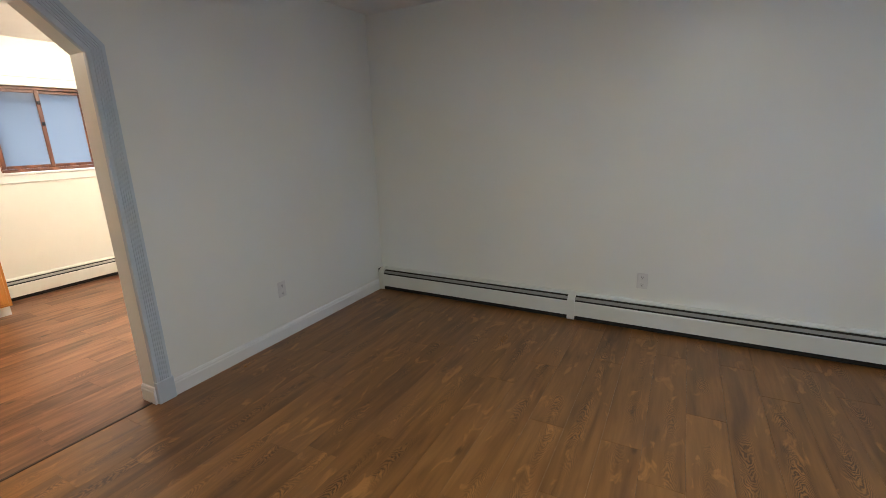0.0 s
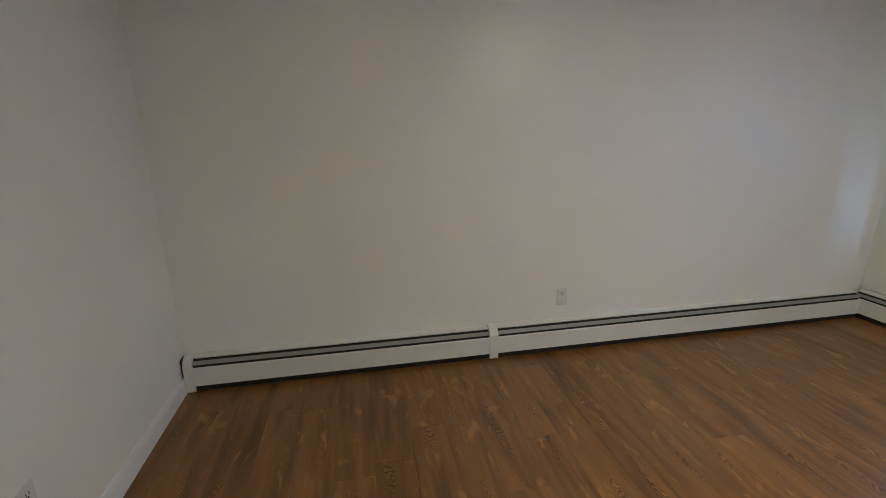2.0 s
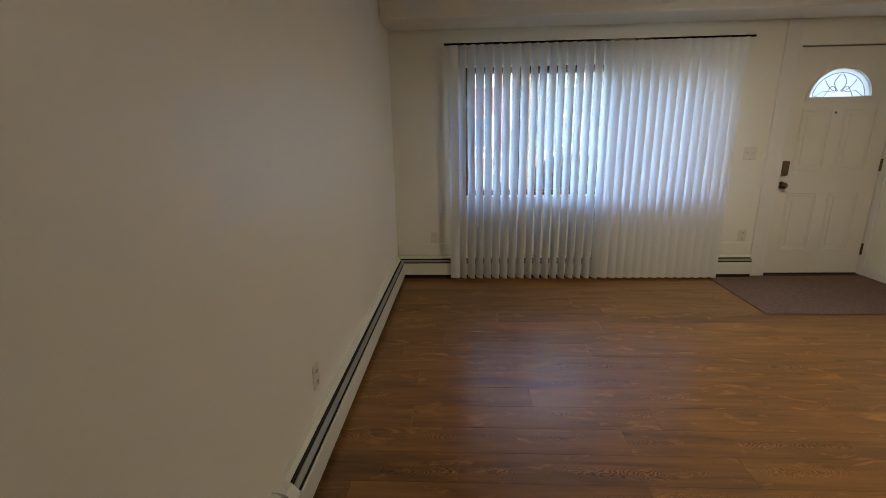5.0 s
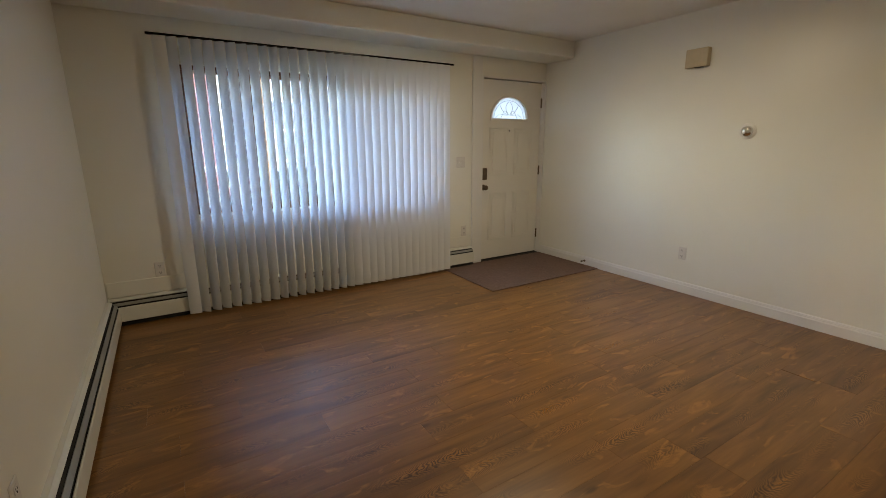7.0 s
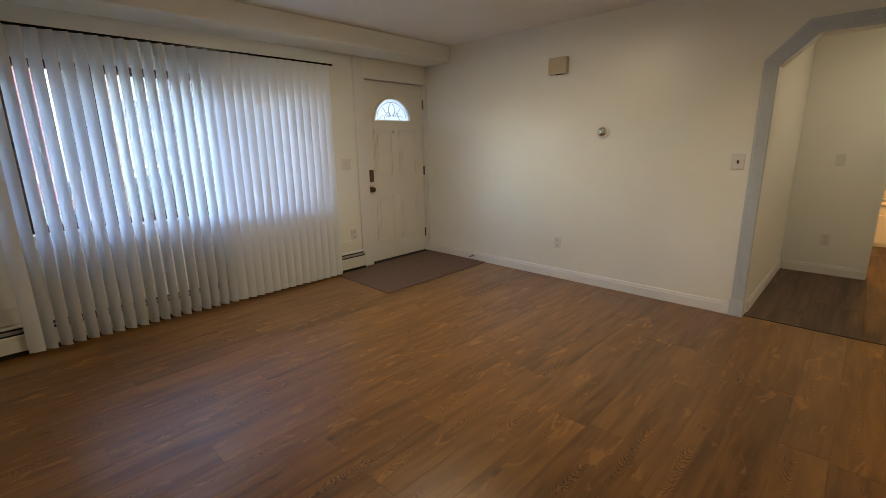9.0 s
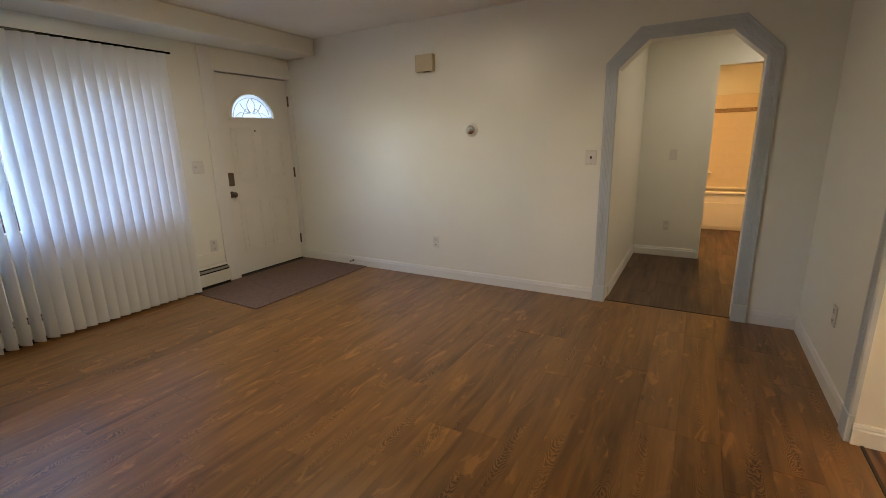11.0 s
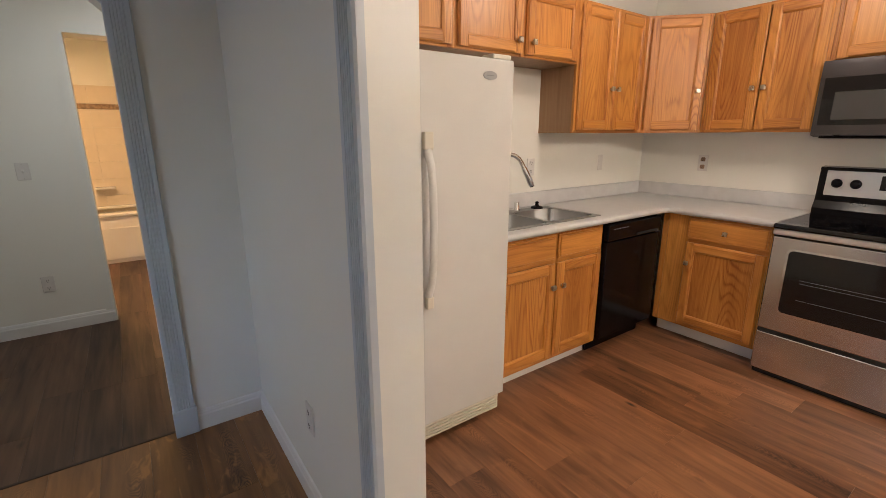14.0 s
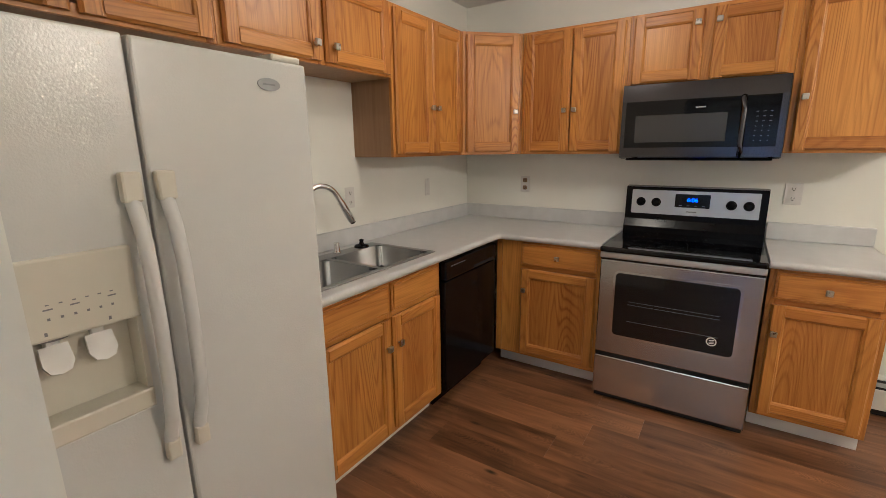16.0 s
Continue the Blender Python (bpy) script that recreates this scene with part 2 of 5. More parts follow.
PLATE = mat("plate_plastic", (0.68, 0.665, 0.64), 0.35, 0, 20, 0.04)
SEAM = mat("seam_strip", (0.030, 0.014, 0.008), 0.5, 0, 20, 0.2)
STEEL = brushed("stainless", (0.60, 0.595, 0.59), 1, 0.22, 0.03)
DSTEEL = brushed("dark_stainless", (0.11, 0.106, 0.112), 1, 0.17, 0.012)
# Paler copy of the stainless: light on the lip's top is in its colour.
LIT_LIP_STEEL = brushed("lit_lip_steel", (0.78, 0.78, 0.77), 1, 0.34, 0.02)
SINK = brushed("sink_steel", (0.36, 0.37, 0.37), 0, 0.46, 0.03)
CHROME = mat("chrome", (0.72, 0.72, 0.72), 0.12, 1.0, 20, 0.04)
NICKEL = mat("nickel", (0.55, 0.53, 0.49), 0.28, 1.0, 40, 0.08)
BRONZE = mat("aged_bronze", (0.16, 0.12, 0.085), 0.35, 1.0, 40, 0.15)
BLACK = mat("black_enamel", (0.005, 0.005, 0.006), 0.16, 0, 12, 0.2, spec=0.16)
BLACK_GLASS = mat("black_glass", (0.004, 0.004, 0.005), 0.05, 0, 8, 0.1, spec=0.4)
OVEN_GLASS = mat("oven_glass", (0.009, 0.009, 0.010), 0.08, 0, 8, 0.2)
MW_SCREEN = mat("screen_mesh", (0.055, 0.055, 0.055), 0.22, 0, 300, 0.25)
PLASTIC = mat("white_plastic", (0.74, 0.73, 0.70), 0.35, 0, 20, 0.02)
BEIGE = mat("beige_plastic", (0.55, 0.47, 0.33), 0.5, 0, 15, 0.05)
BROWN = mat("brown_plastic", (0.24, 0.15, 0.09), 0.4, 0, 15, 0.1)
PRINT = mat("grey_print", (0.22, 0.22, 0.23), 0.6)
RING = mat("ring_print", (0.03, 0.03, 0.032), 0.12)
WHITE_PRINT = mat("white_print", (0.75, 0.75, 0.75), 0.6)
BLUE = glowing("blue_digits", (0.012, 0.06, 1.0), 0.55)
VANE = sheer("vane", (0.92, 0.925, 0.91), (0.74, 0.845, 0.99), 0.33, 0.5)
FROST = sheer("frosted_glass", (0.45, 0.48, 0.52), (0.13, 0.14, 0.15), 0.85, 0.25)
FANGLASS = sheer("textured_glass", (0.80, 0.82, 0.84), (0.60, 0.61, 0.62), 0.80, 0.2, 0.12)
GLASS = clear_glass("clear_glass")
LEAD = mat("came", (0.20, 0.21, 0.22), 0.4, 0.8, 30, 0.1)
CARPET = mat("mat_pile", (0.165, 0.102, 0.082), 0.95, 0, 60, 0.35, 1.0, 900)
DOORPAINT = mat("door_paint", (0.76, 0.75, 0.71), 0.4, 0, 3, 0.03, 0.08, 80)
TUBMAT = mat("tub_enamel", (0.82, 0.80, 0.76), 0.18, 0, 4, 0.02)
TILE = mat("bath_tile", (0.72, 0.64, 0.52), 0.22, 0, 9, 0.04)
BAND = mat("mosaic", (0.30, 0.20, 0.11), 0.3, 0, 40, 0.5)
RED = mat("red_sticker", (0.55, 0.05, 0.04), 0.5)
BRICKRED = mat("far_brick", (0.19, 0.095, 0.095), 0.9, 0, 3, 0.25)
FARPANE = mat("far_pane", (0.10, 0.12, 0.15), 0.15, 0, 2, 0.2)
SIDING = mat("far_siding", (0.11, 0.125, 0.16), 0.8, 0, 2, 0.2)
ASPHALT = mat("asphalt", (0.06, 0.06, 0.06), 0.9, 0, 4, 0.2)
GRASS = mat("lawn", (0.080, 0.088, 0.062), 0.95, 0, 5, 0.35)
LEAF = mat("leaf", (0.06, 0.12, 0.03), 0.7, 0, 20, 0.35)
CARPAINT = mat("car_paint", (0.03, 0.035, 0.045), 0.2, 0, 3, 0.1, coat=1.0)
WEATHERED = wood("weathered_post", (0.20, 0.13, 0.08), (0.42, 0.32, 0.22), 2, 20, 1.5, 0.7)


# ---- building blocks ----
def box(bm, x0, x1, y0, y1, z0, z1, b=0.0, seg=1, slot=0):
    vs = bmesh.ops.create_cube(bm, size=1.0, matrix=Matrix.Translation(((x0 + x1) / 2, (y0 + y1) / 2, (z0 + z1) / 2)) @ Matrix.Diagonal((abs(x1 - x0), abs(y1 - y0), abs(z1 - z0), 1)))["verts"]
    faces = {f for v in vs for f in v.link_faces}
    for f in faces:
        f.material_index = slot
    if b:
        edges = list({e for v in vs for e in v.link_edges})
        res = bmesh.ops.bevel(bm, geom=edges, offset=b, segments=seg, affect="EDGES", profile=0.5)
        for f in res["faces"]:
            f.material_index = slot
    return bm


def prism(bm, pts, a, b, plane="xz", slot=0):
    """A plate with the outline pts in a plane, from a to b along the third axis."""
    def put(p, d):
        u, v = p
        return {"xz": (u, d, v), "yz": (d, u, v), "xy": (u, v, d)}[plane]
    lo, hi = [bm.verts.new(put(p, a)) for p in pts], [bm.verts.new(put(p, b)) for p in pts]
    n = len(pts)
    fs = [bm.faces.new(lo), bm.faces.new(hi)]
    for i in range(n):
        fs.append(bm.faces.new((lo[i], lo[(i + 1) % n], hi[(i + 1) % n], hi[i])))
    for f in fs:
        f.material_index = slot
    bmesh.ops.recalc_face_normals(bm, faces=fs)
    return bm


def tube(bm, pts, radius, n=12, flat=1.0):
    """A round bar along pts; flat squeezes it across."""
    pts = [Vector(p) for p in pts]
    rings = []
    for i, p in enumerate(pts):
        d = (pts[min(i + 1, len(pts) - 1)] - pts[max(i - 1, 0)]).normalized()
        u = d.cross(Vector((0, 0, 1)) if abs(d.z) < 0.9 else Vector((0, 1, 0))).normalized()
        v = d.cross(u)
        r = radius[i] if isinstance(radius, (list, tuple)) else radius
        rings.append([bm.verts.new(p + r * (math.cos(2 * math.pi * k / n) * u + flat * math.sin(2 * math.pi * k / n) * v)) for k in range(n)])
    fs = []
    for a, b in zip(rings, rings[1:]):
        for k in range(n):
            fs.append(bm.faces.new((a[k], a[(k + 1) % n], b[(k + 1) % n], b[k])))
    for f in fs:
        f.smooth = True
    ends = [bm.faces.new(rings[0]), bm.faces.new(rings[-1])]
    for e in {e for f in ends for e in f.edges}:
        e.smooth = False
    fs += ends
    bmesh.ops.recalc_face_normals(bm, faces=fs)
    return bm


def turned(bm, profile, m, n=20):
    """A lathe form: profile of (radius, height) along the local z of the pose m."""
    rings = [[bm.verts.new(m @ Vector((r * math.cos(2 * math.pi * k / n), r * math.sin(2 * math.pi * k / n), h))) for k in range(n)] for r, h in profile]
    fs = []
    for a, b in zip(rings, rings[1:]):
        for k in range(n):
            fs.append(bm.faces.new((a[k], a[(k + 1) % n], b[(k + 1) % n], b[k])))
    for f in fs:
        f.smooth = True
    ends = [bm.faces.new(rings[0]), bm.faces.new(rings[-1])]
    for e in {e for f in ends for e in f.edges}:
        e.smooth = False
    fs += ends
    bmesh.ops.recalc_face_normals(bm, faces=fs)
    return bm


def mesh_of(name, bm, *mats):
    me = bpy.data.meshes.new(name)
    bm.to_mesh(me)
    bm.free()
    for m in mats:
        me.materials.append(m)
    return me


def part(name, bm, material, parent, label=""):
    mats = material if isinstance(material, tuple) else (material,)
    ob = new(name, mesh_of(name, bm, *mats))
    ob.parent = parent
    return tagged(ob, label)


def thing(name, label, category, m=None, group="", kind=""):
    ob = new(name)
    ob.empty_display_size = 0.05
    if m is not None:
        ob.matrix_world = m
    return tagged(ob, label, category, group, kind)


def solid(name, bm, material, label="", category="", kind="structure", group=""):
    mats = material if isinstance(material, tuple) else (material,)
    return tagged(new(name, mesh_of(name, bm, *mats)), label, category, group, kind)


B = bmesh.new

# ---- the shell ----
XW, XE, YS, YN, ZC = 0.573, 5.388, 0.390, 4.858, 2.44
KX, KY = -2.56, 0.455
PX = 0.450
KD = 0.020
WIN = (1.84, 4.20, 0.80, 1.96)
KWIN = (3.24, 4.10, 1.205, 2.01)
DOOR = (0.415, 1.305, 2.055)

solid("wall_north", box(B(), -2.71, 5.56, YN, 5.0, 0, 2.52), PAINT, "off-white painted plain wall above a baseboard heater", "wall")
bm = B()
box(bm, XE, 5.56, WIN[1], 4.999, 0, 2.52)
box(bm, XE, 5.56, WIN[0], WIN[1], 0, WIN[2])
box(bm, XE, 5.56, WIN[0], WIN[1], WIN[3], 2.52)
box(bm, XE, 5.56, DOOR[1] + 0.03, WIN[0], 0, 2.52)
box(bm, XE, 5.56, DOOR[0] - 0.02, DOOR[1] + 0.03, DOOR[2] + 0.02, 2.52)
box(bm, XE, 5.56, 0.25, DOOR[0] - 0.02, 0, 2.52)
solid("wall_east", bm, PAINT, "off-white painted wall with wide window and entrance door", "wall")
ARCH = (0.968, 1.880, 1.855, 2.038, 0.20)
KARCH = (1.764, 2.668, 1.855, 2.038, 0.19)


def notch(a):
    lo, hi, z1, z2, c = a
    return [(lo, 0), (lo, z1), (lo + c, z2), (hi - c, z2), (hi, z1), (hi, 0)]


solid("wall_south", prism(B(), [(XW - 0.001, 0), *notch(ARCH), (XE - 0.001, 0), (XE - 0.001, 2.52), (XW - 0.001, 2.52)], 0.25, YS, "xz"), PAINT, "off-white painted wall with a clipped-corner archway", "wall")
solid("wall_partition", prism(B(), [(0.251, 0), *notch(KARCH), (YN, 0), (YN, 2.52), (0.251, 2.52)], PX, XW, "yz"), PAINT, "off-white partition wall with a clipped-corner kitchen opening", "wall")
solid("wall_kitchen_south", box(B(), -2.71, PX, 0.30, KY + KD, 0, 2.52), PAINT, "off-white painted kitchen wall behind the sink", "wall")
bm = B()
box(bm, -2.71, KX, 0.30, KWIN[0], 0, 2.52)
box(bm, -2.71, KX, KWIN[1], YN, 0, 2.52)
box(bm, -2.71, KX, KWIN[0], KWIN[1], 0, KWIN[2])
box(bm, -2.71, KX, KWIN[0], KWIN[1], KWIN[3], 2.52)
solid("wall_kitchen_west", bm, PAINT, "off-white painted kitchen wall behind the range", "wall")
solid("wall_hall_east", box(B(), 1.884, 2.02, -1.60, 0.25, 0, 2.52), PAINT, "off-white painted hallway wall", "wall")
bm = B()
box(bm, 1.195, 1.884, -1.60, -1.475, 0, 2.52)
box(bm, 0.42, 1.195, -1.60, -1.475, 2.05, 2.52)
box(bm, -1.2, 0.42, -1.60, -1.475, 0, 2.52)
solid("wall_hall_south", bm, PAINT, "off-white hallway wall with the bathroom doorway", "wall")
solid("wall_hall_west", box(B(), -1.32, -1.2, -1.60, 0.30, 0, 2.52), PAINT, "plain off-white hallway end wall", "wall")
bm = B()
box(bm, 1.75, 1.87, -4.3, -1.6, 0, 2.52)
box(bm, -0.72, -0.6, -4.3, -1.6, 0, 2.52)
box(bm, -0.6, 1.75, -4.3, -4.18, 0, 2.52)
solid("wall_bathroom", bm, PAINT, "painted bathroom walls in warm lamp light", "wall")
bm = B()
box(bm, -2.71, 5.56, 0.25, 5.0, ZC, 2.53)
box(bm, -1.3, 2.0, -4.3, 0.25, ZC, 2.53)
solid("ceiling", bm, CEIL, "white ceiling with fine stippled texture", "ceiling")
solid("soffit", box(B(), 4.972, XE, YS, YN, 2.268, ZC, 0.012, 2), PAINT, "off-white boxed soffit along the window wall", "soffit")
solid("floor", box(B(), -2.71, 5.56, -4.3, 5.0, -0.10, -0.007), DARK, "subfloor under the wood-look planks", "floor")


# ---- baseboards, casings ----
def profile_run(bm, p0, p1, out, shape):
    """A moulding from p0 to p1 (plan), with the shape [(depth, height)...] standing out towards out."""
    o = Vector((*out, 0))
    ends = []
    for p in (p0, p1):
        ends.append([bm.verts.new(Vector((*p, 0)) + o * d + Vector((0, 0, h))) for d, h in shape])
    n = len(shape)
    fs = [bm.faces.new(ends[0]), bm.faces.new(ends[1])]
    for i in range(n):
        fs.append(bm.faces.new((ends[0][i], ends[0][(i + 1) % n], ends[1][(i + 1) % n], ends[1][i])))
    bmesh.ops.recalc_face_normals(bm, faces=fs)


BASE = [(0, 0), (0.014, 0), (0.014, 0.072), (0.010, 0.080), (0.010, 0.086), (0.006, 0.098), (0, 0.102)]


def baseboard(label, *runs):
    bm = B()
    for p0, p1, out in runs:
        profile_run(bm, p0, p1, out, BASE)
    return solid("baseboard", bm, TRIM, label, "baseboard")


baseboard("white moulded baseboard along the archway wall", ((1.970, YS), (XE, YS), (0, 1)), ((XW, YS), (0.876, YS), (0, 1)))
baseboard("white moulded baseboard along the partition wall", ((XW, YS + 0.015), (XW, 1.664), (1, 0)), ((XW, 2.768), (XW, YN), (1, 0)))
baseboard("white moulded baseboard in the hallway", ((1.884, -1.475), (1.884, 0.25), (-1, 0)), ((1.205, -1.475), (1.869, -1.475), (0, 1)))
baseboard("white baseboard wrapped round the kitchen opening", ((PX, KARCH[0]), (XW + 0.004, KARCH[0]), (0, 1)), ((PX, KARCH[1]), (XW + 0.004, KARCH[1]), (0, -1)))


def casing(name, label, a, face, out, plane, thick=1.0):
    """A fluted surround of an opening with clipped corners, on blocks at the floor."""
    lo, hi, z1, z2, c = a
    w = 0.090
    top = thing(name, label, "casing", kind="structure")
    zb = 0.135
    inner = [(lo, zb), (lo, z1), (lo + c, z2), (hi - c, z2), (hi, z1), (hi, zb)]
    outer = [(lo - w, zb), (lo - w, z1 + 0.043), (lo + c - 0.065, z2 + w), (hi - c + 0.065, z2 + w), (hi + w, z1 + 0.043), (hi + w, zb)]
    prof = [(0.0, 0.0), (0.0, 0.013), (0.05, 0.018), (0.20, 0.018)]
    for k in range(5):
        s = 0.24 + k * 0.12
        prof += [(s, 0.0178), (s + 0.018, 0.0152), (s + 0.042, 0.0152), (s + 0.06, 0.0178)]
    prof += [(0.86, 0.018), (0.95, 0.018), (1.0, 0.013), (1.0, 0.0)]
    names = ("upright", "diagonal", "header", "diagonal", "upright")
    for i in range(5):
        bm = B()
        rows_ = []
        for pa, pb in ((inner[i], outer[i]), (inner[i + 1], outer[i + 1])):
            row = []
            for s, d in prof:
                d *= thick
                u, v = pa[0] + (pb[0] - pa[0]) * s, pa[1] + (pb[1] - pa[1]) * s
                row.append(bm.verts.new((u, face + out * d, v) if plane == "xz" else (face + out * d, u, v)))
            rows_.append(row)
        n = len(prof)
        for k in range(n):
            bm.faces.new((rows_[0][k], rows_[0][(k + 1) % n], rows_[1][(k + 1) % n], rows_[1][k]))
        bm.faces.new(rows_[0]), bm.faces.new(rows_[1])
        bmesh.ops.recalc_face_normals(bm, faces=bm.faces)
        part("casing_" + names[i], bm, CASING, top)
    for u0, u1 in ((lo - w - 0.006, lo + 0.003), (hi - 0.003, hi + w + 0.006)):
        bm = B()
        if plane == "xz":
            box(bm, u0, u1, face, face + out * 0.026, 0, zb, 0.003)
        else:
            box(bm, face, face + out * 0.026, u0, u1, 0, zb, 0.003)
        part("plinth_block", bm, CASING, top)
    return top


casing("casing_archway", "blue-grey fluted casing round the hallway archway", ARCH, YS, 1, "xz")
casing("casing_kitchen", "blue-grey fluted casing round the kitchen opening", KARCH, XW, 1, "yz", 1.4)
solid("trim_bathroom_door", prism(B(), [(1.195, 0), (1.255, 0), (1.255, 2.11), (0.36, 2.11), (0.36, 0), (0.42, 0), (0.42, 2.05), (1.195, 2.05)], -1.475, -1.467, "xz"), PAINT, "white flat casing round the bathroom doorway", "casing")
bm = B()
box(bm, ARCH[0], ARCH[1], 0.3435, 0.3575, -0.005, 0.004, 0.002)
solid("threshold_hall", bm, SEAM, "thin dark strip where the floors meet", "threshold")
solid("threshold_kitchen", box(B(), 0.5285, 0.5435, KARCH[0], KARCH[1], -0.005, 0.004, 0.002), SEAM, "thin dark strip where the floors meet", "threshold")


# ---- baseboard heaters ----
def heater(label, length, m, joints=(), caps=(True, True), backer=False):
    """Runs along local x, the wall at y = 0, the room towards -y."""
    h = thing("baseboard_heater", label, "heater", m, "baseboard heaters")
    bm = B()
    prism(bm, [(0, 0.0), (-0.006, 0.0), (-0.006, 0.196), (-0.036, 0.194), (-0.037, 0.199), (-0.020, 0.210), (0, 0.213)], 0, length, "yz")
    part("back_plate", bm, ENAMEL, h)
    bm = B()
    prism(bm, [(-0.066, 0.036), (-0.076, 0.040), (-0.078, 0.148), (-0.074, 0.156), (-0.070, 0.154), (-0.074, 0.146), (-0.072, 0.044), (-0.066, 0.042)], 0.001, length - 0.001, "yz")
    part("front_panel", bm, ENAMEL, h)
    bm = B()
    prism(bm, [(-0.050, 0.185), (-0.067, 0.168), (-0.064, 0.165), (-0.047, 0.182)], 0.004, length - 0.004, "yz")
    part("damper", bm, FIN, h, "damper flap, greyed for the shadow it lies in")
    # Black filler: shade behind the slots is put into its colour.
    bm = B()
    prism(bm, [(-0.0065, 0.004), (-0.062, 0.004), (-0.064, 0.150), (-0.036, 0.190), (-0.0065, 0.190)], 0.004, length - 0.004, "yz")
    part("shade_core", bm, DARK, h, "black filler standing in for element and shade inside")
    for j in joints:
        bm = B()
        prism(bm, [(0, 0.005), (-0.079, 0.007), (-0.083, 0.016), (-0.083, 0.170), (-0.050, 0.208), (-0.022, 0.217), (0, 0.217)], j, j + 0.055, "yz")
        part("joint_cover", bm, ENAMEL, h)
    for on, x in zip(caps, (0, length - 0.045)):
        if on:
            bm = B()
            prism(bm, [(0, 0.004), (-0.080, 0.006), (-0.084, 0.016), (-0.084, 0.172), (-0.066, 0.200), (-0.035, 0.215), (0, 0.218)], x, x + 0.045, "yz")
            part("end_cap", bm, ENAMEL, h)
            if x == 0:
                # Black strip painted in for the shade between cap and wall.
                part("side_shade_strip", box(B(), -0.013, -0.001, -0.070, -0.002, 0.03, 0.206, 0.002), DARK, h, "black strip standing in for shade beside the end cap")
    if backer:
        part("backer_board", box(B(), 0, length, -0.012, 0, 0.2185, 0.338, 0.003), PAINT, h)
    return h


heater("long white enamelled baseboard heater with shade-grey damper", XE - 0.080 - (XW + 0.016), pose(XW + 0.016, YN, 0), (2.382 - XW - 0.016,), (True, False))
heater("white baseboard heater under the window behind blinds", YN - 0.01 - 1.465, pose(XE, YN - 0.01, 0, 0, 0, -90), (), (False, False), True)
heater("white baseboard heater on the kitchen window wall", YN - 0.01 - 2.95, pose(KX, 2.95, 0, 0, 0, 90), (), (True, False))


# ---- wall plates ----
def outlet(m, label="white duplex power outlet with plate", w=0.072, h=0.116, face=PLATE):
    o = thing("power_outlet", label, "outlet", m, "power outlets")
    part("plate", box(B(), -w / 2, w / 2, -0.006, 0, -h / 2, h / 2, 0.003), PLATE, o)
    for s in (-1, 1):
        bm = B()
        prism(bm, [(-0.016, s * 0.027 - 0.010), (-0.010, s * 0.027 - 0.015), (0.010, s * 0.027 - 0.015), (0.016, s * 0.027 - 0.010), (0.016, s * 0.027 + 0.010), (0.010, s * 0.027 + 0.015), (-0.010, s * 0.027 + 0.015), (-0.016, s * 0.027 + 0.010)], -0.0085, -0.006, "xz")
        rc = part("receptacle", bm, face, o)
        bm = B()
        box(bm, -0.008, -0.0055, -0.0093, -0.0085, s * 0.027 - 0.003, s * 0.027 + 0.008)
        box(bm, 0.005, 0.0075, -0.0093, -0.0085, s * 0.027 - 0.002, s * 0.027 + 0.007)
        box(bm, -0.003, 0.003, -0.0093, -0.0085, s * 0.027 - 0.011, s * 0.027 - 0.006)
        part("slots", bm, DARK, rc)
    return o


def switch(m, label, w=0.072, toggles=1, dark=False):
    o = thing("light_switch", label, "light switch", m, "light switches")
    part("plate", box(B(), -w / 2, w / 2, -0.006, 0, -0.058, 0.058, 0.003), PLATE, o)
    for i in range(toggles):
        x = (i - (toggles - 1) / 2) * 0.046
        part("toggle", prism(B(), [(-0.006, -0.012), (-0.006, 0.012), (-0.018, 0.010), (-0.016, 0.002)], x - 0.005, x + 0.005, "yz"), DARK if dark else PLASTIC, o, "dark toggle lever" if dark else "")
    for z in (-0.048, 0.048):
        part("screw", turned(B(), [(0.003, 0), (0.0025, 0.001)], pose(0, -0.006, z, 90), 8), NICKEL, o)
    return o


N_, S_, E_, W_ = 0, 180, -90, 90
outlet(pose(2.895, YN, 0.361, 0, 0, N_))
outlet(pose(XW, 3.625, 0.375, 0, 0, W_))
outlet(pose(XE, 4.488, 0.40, 0, 0, E_))
outlet(pose(XE, 1.56, 0.40, 0, 0, E_))
outlet(pose(3.52, YS, 0.369, 0, 0, S_))
outlet(pose(1.547, -1.475, 0.358, 0, 0, S_))
outlet(pose(XW, 1.20, 0.40, 0, 0, W_), "outlet plate painted over in wall colour")
outlet(pose(KX, 0.975, 1.170, 0, 0, W_), "white plate with brown duplex outlet over the worktop", face=BROWN)
outlet(pose(KX, 2.555, 1.165, 0, 0, W_), "wide white duplex outlet beside the range", 0.082, 0.122)
outlet(pose(-1.244, KY + KD, 1.17, 0, 0, S_), "white outlet above the sink backsplash")
switch(pose(-2.0, KY + KD, 1.172, 0, 0, S_), "white blank wall plate over the worktop", 0.055, 0)
switch(pose(2.048, YS, 1.2, 0, 0, S_), "white switch plate with dark toggle beside the archway", 0.085, 1, True)
switch(pose(XE, 1.605, 1.165, 0, 0, E_), "white double switch plate beside the entrance door", 0.115, 2)
switch(pose(1.542, -1.475, 1.152, 0, 0, S_), "white hallway light switch")
ch = thing("door_chime", "beige plastic door chime box high on the wall", "door chime", pose(3.577, YS, 2.057))
part("cover", box(B(), -0.094, 0.094, 0, 0.055, -0.074, 0.074, 0.006, 2), BEIGE, ch)
part("grille", box(B(), -0.05, 0.02, 0.01, 0.045, -0.077, -0.0735), DARK, ch, "dark slot underneath")
